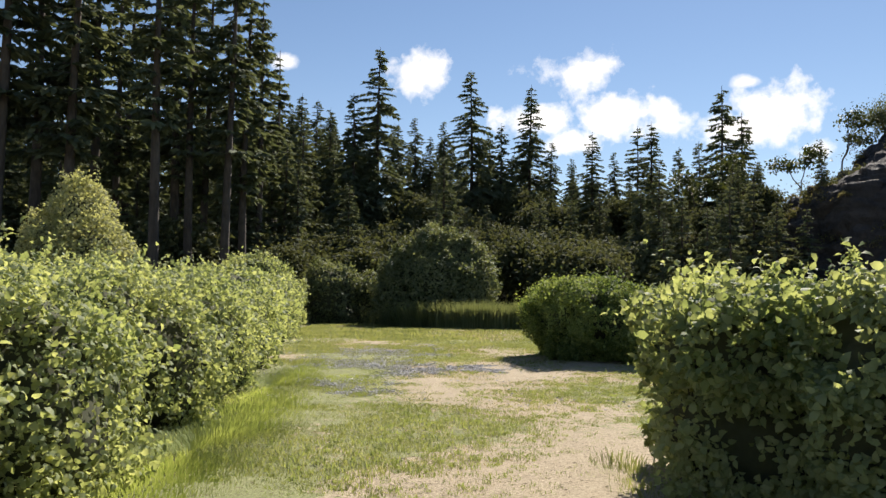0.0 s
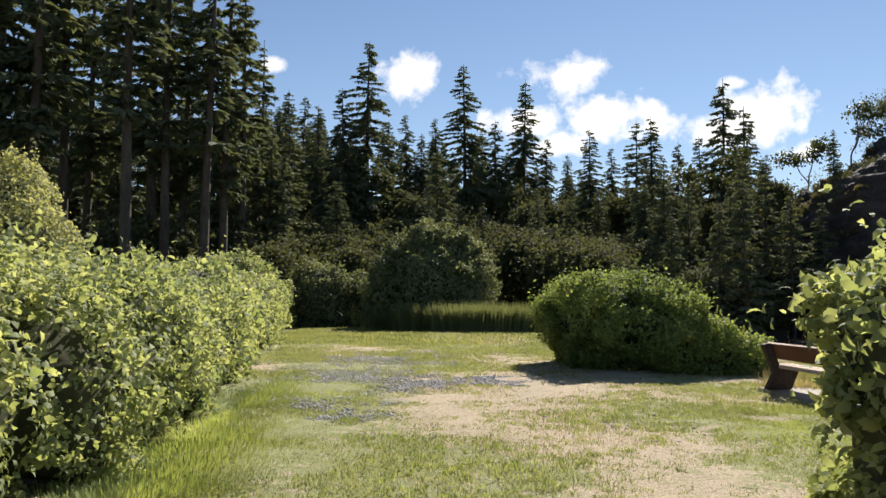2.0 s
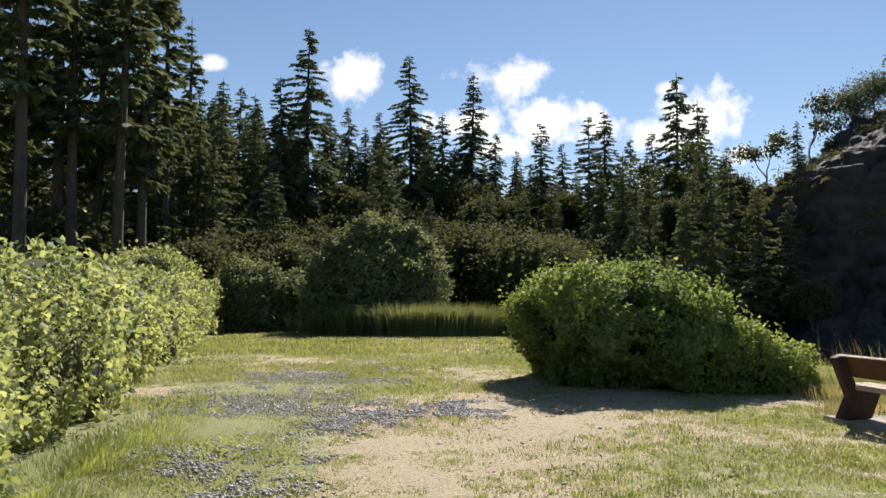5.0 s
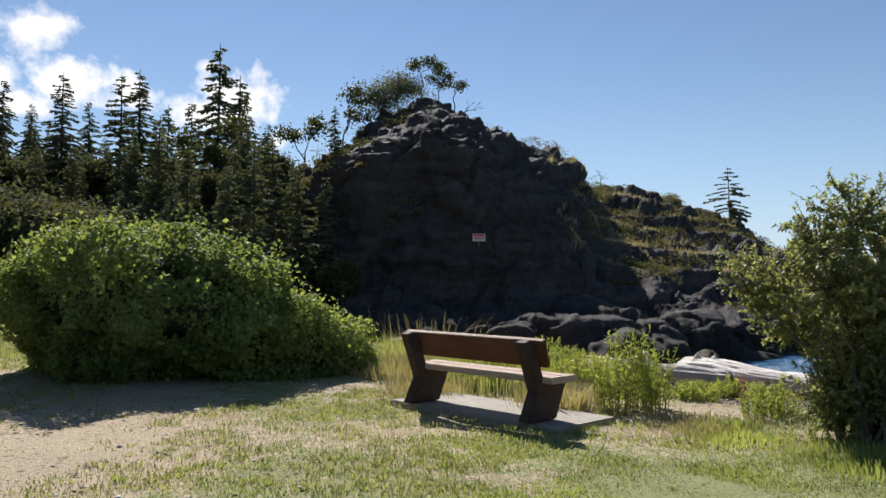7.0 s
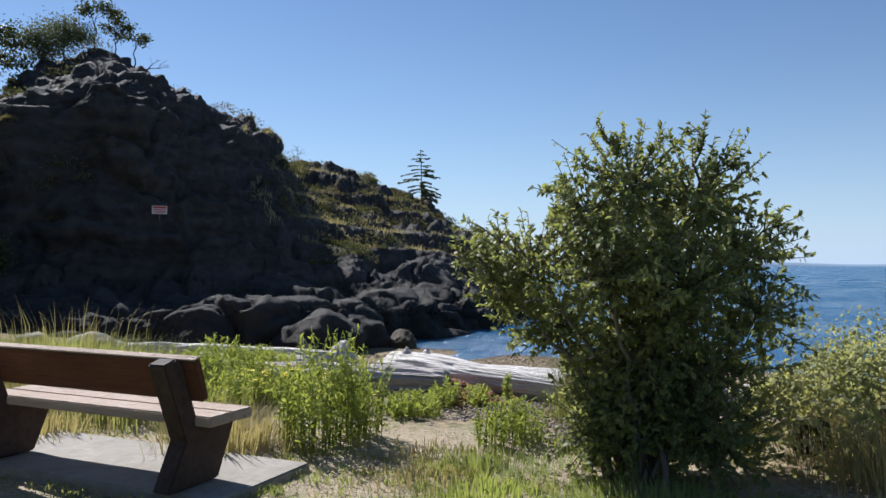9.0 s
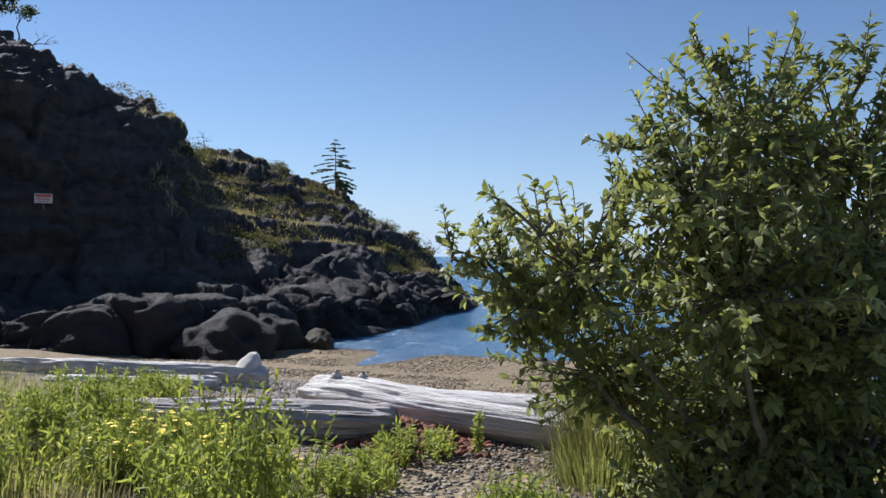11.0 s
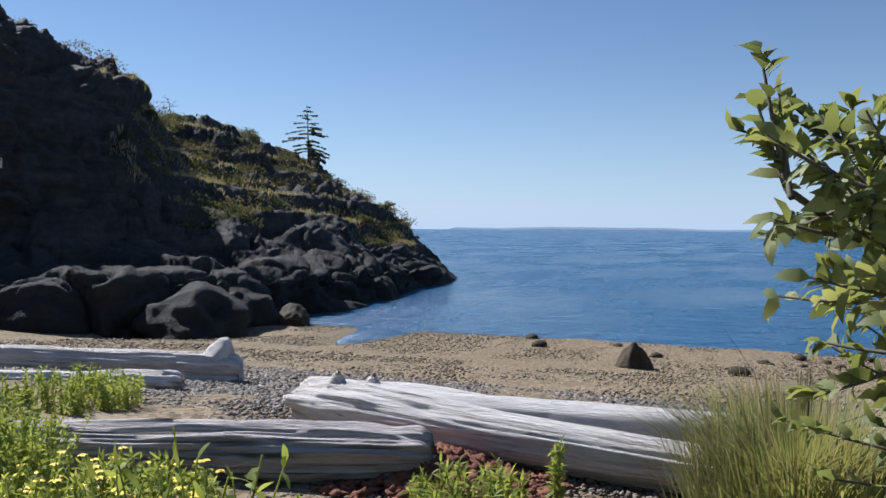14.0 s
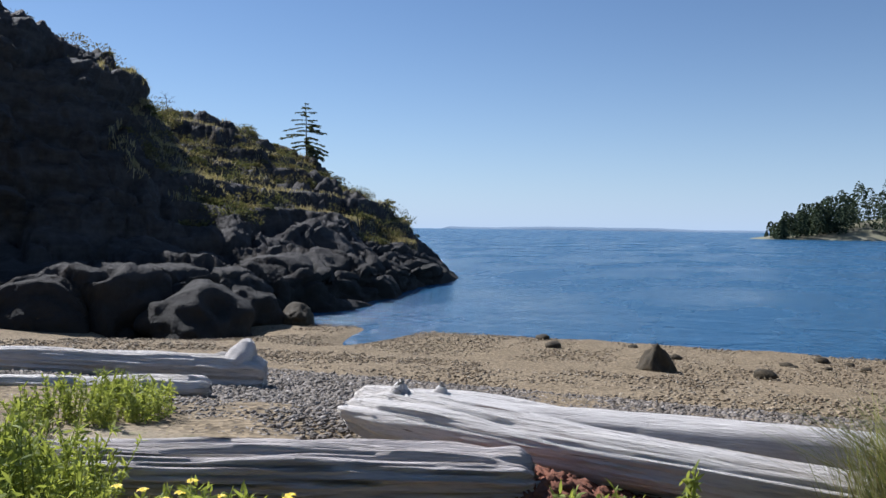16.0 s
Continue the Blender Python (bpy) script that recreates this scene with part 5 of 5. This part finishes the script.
def tall_grass(name, cx, cy, rx, ry, n, height, mat, label, seed, width=0.009):
    r = np.random.default_rng(seed)
    a, d = r.random(n) * 6.28, np.sqrt(r.random(n)) * (1 + 0.22 * r.normal(size=n))
    x, y = cx + rx * d * np.cos(a), cy + ry * d * np.sin(a)
    grass(name, x, y, height * r.uniform(0.45, 1.0, n), width, r.uniform(0.0, 0.85, n) ** 1.3, mat, label, seed)


# coarse tufts that stand out of the mown grass
rt = np.random.default_rng(33)
tx, ty = rt.uniform(-3, 7.6, 6000), rt.uniform(4.5, 28, 6000)
ok = (gravel_mask(tx, ty) < 0.6) & (tx < edge_x(ty) - 0.3) & (vnoise(np.stack([tx * 0.8, ty * 0.8, 0 * tx + 2], 1)) > -0.25 + 0.5 * (dry_mask(tx, ty) - 0.4))
k = np.repeat(np.flatnonzero(ok), 16)
grass("grass_tufts", tx[k] + rt.normal(size=len(k)) * 0.035, ty[k] + rt.normal(size=len(k)) * 0.035, rt.uniform(0.025, 0.07, len(k)), 0.008, rt.uniform(0.3, 1.1, len(k)), M_LUSH, "coarse green tufts in the mown meadow", 34)
# long grass along the hedges, the berm, the far side of the meadow
for cx, cy, rx, ry, n, h, m, s in ((-2.45, 7.5, 0.75, 3.8, 12000, 0.13, M_LUSH, 40), (-2.9, 13, 0.7, 3.8, 7000, 0.12, M_LUSH, 41), (-1.9, 15.5, 0.8, 1.3, 3500, 0.06, M_LUSH, 57), (4.4, 12.6, 1.1, 1.6, 7000, 0.05, M_LUSH, 58), (5.4, 11.3, 1.5, 1.2, 10000, 0.055, M_LUSH, 59), (1.8, 6.6, 0.3, 1.0, 700, 0.16, M_BLADE, 42), (-5.9, 26, 0.8, 8, 2600, 0.16, M_BLADE, 43), (7.0, 18.3, 0.8, 0.9, 1200, 0.34, M_STRAW, 44),
                            (7.6, 17.2, 0.9, 1.6, 2600, 0.4, M_BLADE, 45), (8.6, 18.6, 1.4, 1.8, 1500, 0.36, M_STRAW, 46), (7.1, 13.2, 0.5, 0.5, 700, 0.1, M_STRAW, 47), (7.0, 12.7, 0.7, 0.5, 1100, 0.12, M_LUSH, 48), (6.8, 11.4, 0.7, 0.8, 1600, 0.13, M_LUSH, 49),
                            (10.1, 12.75, 0.5, 0.4, 2600, 0.85, M_BLADE, 50), (10.1, 12.75, 0.5, 0.4, 900, 0.95, M_STRAW, 51), (9.6, 12.9, 0.4, 0.3, 600, 0.45, M_BLADE, 52), (9.4, 20.5, 1.5, 1.5, 2400, 0.55, M_BLADE, 53), (8.6, 10.2, 0.9, 0.7, 2600, 0.6, M_STRAW, 54), (6.9, 14.9, 0.5, 0.5, 900, 0.35, M_STRAW, 55), (6.4, 16.6, 0.7, 0.6, 900, 0.28, M_STRAW, 56)):
    tall_grass("dry_grass" if m == M_STRAW else "tall_grass", cx, cy, rx, ry, n, h, m, "long uncut green grass" if m != M_STRAW else "long bleached grass stems", s)
tall_grass("tall_grass", 1.6, 40.3, 4.4, 1.0, 9000, 1.65, M_SILVER, "grey-green uncut grass across the meadow's end", 60, 0.03)
tall_grass("dry_grass", 3.2, 40.0, 3.0, 0.9, 3500, 1.6, M_SILVER, "bleached seed heads across the meadow's end", 61, 0.025)
tall_grass("reeds", 9.6, 20.7, 1.3, 0.9, 95, 1.12, M_STRAW, "bleached reed stems on the berm", 62, 0.009)


tall_grass("dead_stalks", 10.25, 12.7, 0.22, 0.2, 5, 1.5, M_TWIG, "thin dead brown stalks above the grass", 63, 0.012)


def weeds(name, cx, cy, rx, ry, stems, height, mat, label, seed, leaf=0.05, flowers=0, per=26, z0=None):
    """Upright leafy stems; some carry small yellow flowers."""
    r = np.random.default_rng(seed)
    a, d = r.random(stems) * 6.28, np.sqrt(r.random(stems))
    x, y = cx + rx * d * np.cos(a), cy + ry * d * np.sin(a)
    z = gz(x, y)
    h = height * (0.55 + 0.5 * r.random(stems)) * (1 - 0.35 * d ** 2)
    top = thing(name, (cx, cy, float(gz(cx, cy))), label, "plant")
    o = np.array([cx, cy, float(gz(cx, cy))])
    lean = r.normal(size=(stems, 2)) * 0.12
    t = np.linspace(0, 1, 4)
    tubes = [tube(np.stack([x[i] + lean[i, 0] * h[i] * t ** 2, y[i] + lean[i, 1] * h[i] * t ** 2, z[i] + h[i] * t], 1) - o, np.linspace(0.005, 0.0025, 4), 3) for i in range(stems)]
    tagged(child("stalk_mass", mesh_of("stalk_mass", *joined(tubes), mat), top), kind="stuff")
    k = np.repeat(np.arange(stems), per)
    w = 0.12 + 0.88 * r.random(len(k))
    p = np.stack([x[k] + lean[k, 0] * h[k] * w ** 2, y[k] + lean[k, 1] * h[k] * w ** 2, z[k] + h[k] * w], 1) - o
    al = unit(r.normal(size=(len(k), 3)) + np.array([0, 0, 0.5]))
    v, f = leaf_cloud(p, al, unit(r.normal(size=(len(k), 3)) + np.array([0, 0, 1.2])), leaf * (0.6 + 0.8 * r.random(len(k))), leaf * 0.28)
    child("foliage", mesh_of("foliage", v, f, mat), top)
    if flowers:
        i = r.integers(0, stems, flowers)
        c = np.stack([x[i] + lean[i, 0] * h[i], y[i] + lean[i, 1] * h[i], z[i] + h[i]], 1) - o + r.normal(size=(flowers, 3)) * 0.03
        P, A, Nn = [], [], []
        for q in range(6):
            g = q * np.pi / 3 + r.random(flowers)
            A.append(np.stack([np.cos(g), np.sin(g), 0.25 + 0 * g], 1)), P.append(c)
        v, f = leaf_cloud(np.concatenate(P), np.concatenate(A), np.array([[0, 0, 1.0]]).repeat(6 * flowers, 0), 0.027, 0.022)
        tagged(child("blossom", mesh_of("blossom", v, f, M_PETAL), top, "small yellow flower heads"), kind="stuff")
    return top


weeds("weed_clump", 7.3, 14.15, 0.46, 0.4, 120, 0.92, M_WEED, "tall bright green weed clump beside the bench slab", 70, 0.06, per=26)
weeds("weed_clump", 8.6, 14.25, 0.35, 0.3, 80, 0.26, M_WEED, "low green weeds on the pebbles", 71, 0.05)
weeds("weed_clump", 7.6, 16.4, 0.8, 1.0, 170, 0.6, M_WEED, "green weeds along the edge of the berm", 72, 0.06)
weeds("weed_clump", 8.0, 12.95, 0.35, 0.25, 70, 0.4, M_WEED, "green weeds at the foot of the shrub", 73, 0.045)
weeds("ragwort", 8.45, 15.6, 0.6, 0.55, 260, 0.42, M_WEED, "yellow-flowered weeds in front of the driftwood", 74, 0.045, 95, per=34)
weeds("ragwort", 8.3, 14.9, 0.4, 0.35, 80, 0.3, M_WEED, "yellow-flowered weeds at the edge of the berm", 75, 0.05, 50)
weeds("weed_clump", 8.7, 16.75, 0.45, 0.6, 240, 0.62, M_WEED, "dense green weeds among the driftwood", 76, 0.048, per=38)
weeds("weed_clump", 10.9, 18.3, 0.7, 0.45, 150, 0.4, M_WEED, "low bright green beach weeds", 77, 0.05, per=36)
weeds("weed_clump", 9.7, 14.35, 0.5, 0.3, 50, 0.28, M_WEED, "sparse weeds in front of the large log", 78, 0.06)
weeds("weed_clump", 10.1, 13.95, 0.05, 0.05, 5, 0.42, M_WEED, "single upright green weed by the log", 79, 0.06)


# ---- what grows and stands on the headland ----
def on_headland(u, v):
    p, n = headland_points(np.atleast_1d(np.float64(u)), np.atleast_1d(np.float64(v)))
    return p, n


def slope_plants():
    r = np.random.default_rng(90)
    n = 1500
    u, v = r.uniform(0.3, 8.3, n), r.uniform(1.25, 3.05, n)
    p, nn = on_headland(u, v)
    dens = fbm(p * 0.3, 3)
    want = (smooth(4.0, 4.7, u) * smooth(8.6, 7.0, u) * 0.75 + 0.7 * smooth(2.0, 1.3, u) + 0.35 * smooth(2.1, 2.6, v)) * smooth(-0.45, 0.15, dens)
    ok = r.random(n) < want
    p, nn = p[ok], nn[ok]
    m = len(p)
    top = thing("slope_shrubs", (52, 46, 4), "low dry shrubs and grass tufts over the rock slope", "shrubs", kind="stuff")
    per = 130
    k = np.repeat(np.arange(m), per)
    sz = (0.25 + 1.1 * r.random(m) ** 2.2)[k]
    d = unit(r.normal(size=(len(k), 3)))
    d[:, 2] = np.abs(d[:, 2])
    q = p[k] + d * (sz * np.cbrt(r.random(len(k))))[:, None] * np.array([1.25, 1.25, 0.8]) - np.array([52, 46, 4])
    vv, ff = leaf_cloud(q, unit(d + 0.5 * r.normal(size=d.shape)), unit(r.normal(size=d.shape) + np.array([0, 0, 1.0])), 0.1 + 0.12 * r.random(len(k)), 0.075)
    tagged(child("foliage", mesh_of("foliage", vv, ff, M_SLOPE), top), kind="stuff")
    n = 36000
    u, v = r.uniform(3.6, 8.2, n), r.uniform(1.4, 3.05, n)
    p, nn = on_headland(u, v)
    ok = (fbm(p * 0.45 + 9, 2) > 0.0) & (nn[:, 2] > 0.35)
    p = p[ok] - np.array([52, 46, 4])
    vv, ff = blade_cloud(p - np.array([0, 0, 0.05]), r.uniform(0.15, 0.5, len(p)), 0.035, r.uniform(0.2, 0.9, len(p)), r.random(len(p)) * 6.28, r)
    tagged(child("dry_grass", mesh_of("dry_grass", vv, ff, M_STRAW), top, "bleached grass tufts"), kind="stuff")


slope_plants()


def small_tree_on(kind, u, v, height, model, turn=0.0):
    p, _ = on_headland(u, v)
    plant(kind, USED, *(p[0] - np.array([0, 0, 0.15])), height / model, turn)


WIND = conifer_kind(6, 3.4, 61, M_NEEDLE2, "small wind-bent conifer on the headland", bare=0.12, droop=0.3, density=11.0, lean=-0.1, fine=0.55, gap=0.06, wind=0.25)
MADRONA = [broadleaf_kind(6, 3.0, 43, M_MADRONA, "open-crowned madrona on the summit", leaves=900, size=0.26, bare=0.36, bunch=0.4), broadleaf_kind(6, 3.4, 44, M_MADRONA, "leaning madrona on the summit", leaves=800, size=0.26, bare=0.34, bunch=0.4)]
DEAD = broadleaf_kind(4, 2.0, 45, M_TWIG, "bare grey dead tree on the slope", name="dead_tree", leaves=0, bare=0.28, group="dead trees")
PINE = broadleaf_kind(6, 3.4, 64, M_NEEDLE2, "dense bushy pine on the summit", name="pine_tree", leaves=3600, size=0.19, bare=0.24, bunch=0.85, group="pines on the summit")
for u, v, h, k in ((1.95, 3.0, 5.2, 0), (2.12, 3.0, 4.6, 1), (2.3, 3.0, 4.6, 0)):
    small_tree_on(MADRONA[k], u, v, h, 6.6, u * 9)
small_tree_on(PINE, 1.68, 2.95, 5.6, 6.6, 0.4), small_tree_on(PINE, 1.48, 2.9, 6.0, 6.6, 2.0)
small_tree_on(DEAD, 2.42, 3.0, 4.2, 4.2, 1.0), small_tree_on(DEAD, 4.95, 3.0, 4.2, 4.2, 2.0)
small_tree_on(WIND, 6.6, 3.0, 6.2, 6, 0.0)
for u, h, k in ((0.25, 8.0, 0), (0.55, 7.5, 1), (0.85, 7.0, 0), (1.1, 7.0, 1)):
    small_tree_on(MADRONA[k], u, 2.9, h, 6.6, u * 5)


def build_sign(at, face):
    top = thing("warning_sign", Matrix.Translation(at) @ Matrix.Rotation(math.atan2(face[1] - at[1], face[0] - at[0]) + math.pi / 2, 4, "Z"), "white notice board with red lettering on the cliff", "sign")
    white = plain("sign_white", (0.6, 0.58, 0.56), (0.75, 0.73, 0.71), 20.0, 0.5, 0.1)
    red = plain("sign_red", (0.45, 0.04, 0.03), (0.6, 0.07, 0.05), 20.0, 0.5, 0.1)
    board = part("board", box_bm(0.74, 0.03, 0.43, 0.006), white, top)
    part("heading_band", box_bm(0.66, 0.006, 0.11, 0, (0, -0.02, 0.13)), red, board, "red heading band")
    for k, w in enumerate((0.6, 0.63, 0.53)):
        part("lettering_bar", box_bm(w, 0.006, 0.04, 0, (0, -0.02, 0.015 - 0.08 * k)), red, board, "line of unreadable red lettering")
    part("post", box_bm(0.07, 0.07, 0.7, 0.008, (0, 0.055, -0.2)), M_TWIG, top, "grey wooden post")


build_sign((29.9, 42.6, 4.05), (1.9, 10.2, 4.05))


# ---- across the bay ----
def build_point():
    u, v = np.meshgrid(np.linspace(0, 1, 60), np.linspace(-1, 1, 17), indexing="ij")
    X = 540 + 20 * np.sin(u * 3) + v * 60
    Y = 6 - u * 330
    h = smooth(0.02, 0.35, u) * 16 * (1 - v ** 2) + 1.4 * smooth(0, 0.08, u) * (1 - v ** 6)
    Z = SEA - 0.4 + h + 0.6 * fbm(np.stack([X * 0.05, Y * 0.05, 0 * X], -1).reshape(-1, 3), 3).reshape(X.shape) * smooth(0, 0.1, u)
    me = mesh_of("far_point", np.stack([X, Y, Z], -1).reshape(-1, 3), grid_faces(60, 17), plain("far_shore", (0.12, 0.13, 0.06), (0.34, 0.3, 0.22), 0.08, 0.95), True)
    tagged(new("far_point", me), "low wooded point across the bay", "headland", kind="structure")
    r = np.random.default_rng(77)
    n, per = 330, 190
    k = 0.06 + 0.94 * np.sort(r.random(n))
    cx, cy = 540 + 20 * np.sin(k * 3) + r.uniform(-58, 20, n), 6 - k * 330
    hh = r.uniform(14, 30, n) * (0.5 + 0.5 * smooth(0.06, 0.2, k))
    bz = SEA + 0.5 + r.uniform(0, 11, n) * smooth(0.05, 0.25, k)
    q = np.repeat(np.arange(n), per)
    f = r.random(n * per)
    a, w = r.random(n * per) * 6.28, hh[q] * 0.24 * (1 - f) ** 0.7
    pts = np.stack([cx[q] + np.cos(a) * w, cy[q] + np.sin(a) * w, bz[q] + hh[q] * f], 1) - np.array([540, -120, 0])
    vv, ff = leaf_cloud(pts, np.stack([np.cos(a), np.sin(a), -0.5 + 0 * a], 1), np.array([[0, 0, 1.0]]).repeat(n * per, 0) + 0.6 * r.normal(size=(n * per, 3)), 1.9, 1.1, 0.2, True)
    wood = thing("far_woods", (540, -120, 0), "dark conifer woods on the far point", "woods", kind="stuff")
    tagged(child("foliage", mesh_of("foliage", vv, ff, foliage("far_conifers", (0.03, 0.045, 0.028), (0.05, 0.07, 0.04), (0.08, 0.1, 0.055), 0.1, 0.9, 0.02)), wood), kind="stuff")
    # far coast strip; its blue-grey colour carries the haze of the distance
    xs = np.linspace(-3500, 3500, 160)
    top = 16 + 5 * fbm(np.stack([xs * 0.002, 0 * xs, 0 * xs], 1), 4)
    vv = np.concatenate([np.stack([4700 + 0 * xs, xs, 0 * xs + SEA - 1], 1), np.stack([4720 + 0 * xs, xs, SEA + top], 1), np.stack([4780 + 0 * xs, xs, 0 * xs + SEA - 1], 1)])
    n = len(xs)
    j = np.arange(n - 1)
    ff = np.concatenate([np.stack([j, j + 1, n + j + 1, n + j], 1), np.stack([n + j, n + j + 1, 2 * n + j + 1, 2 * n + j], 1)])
    tagged(new("backdrop", mesh_of("backdrop", vv, ff, plain("haze_tinted_coast", (0.2, 0.27, 0.36), (0.24, 0.31, 0.4), 0.01, 1.0))), "far coast on the horizon, haze put into its pale blue colour", "coast", kind="structure")


build_point()
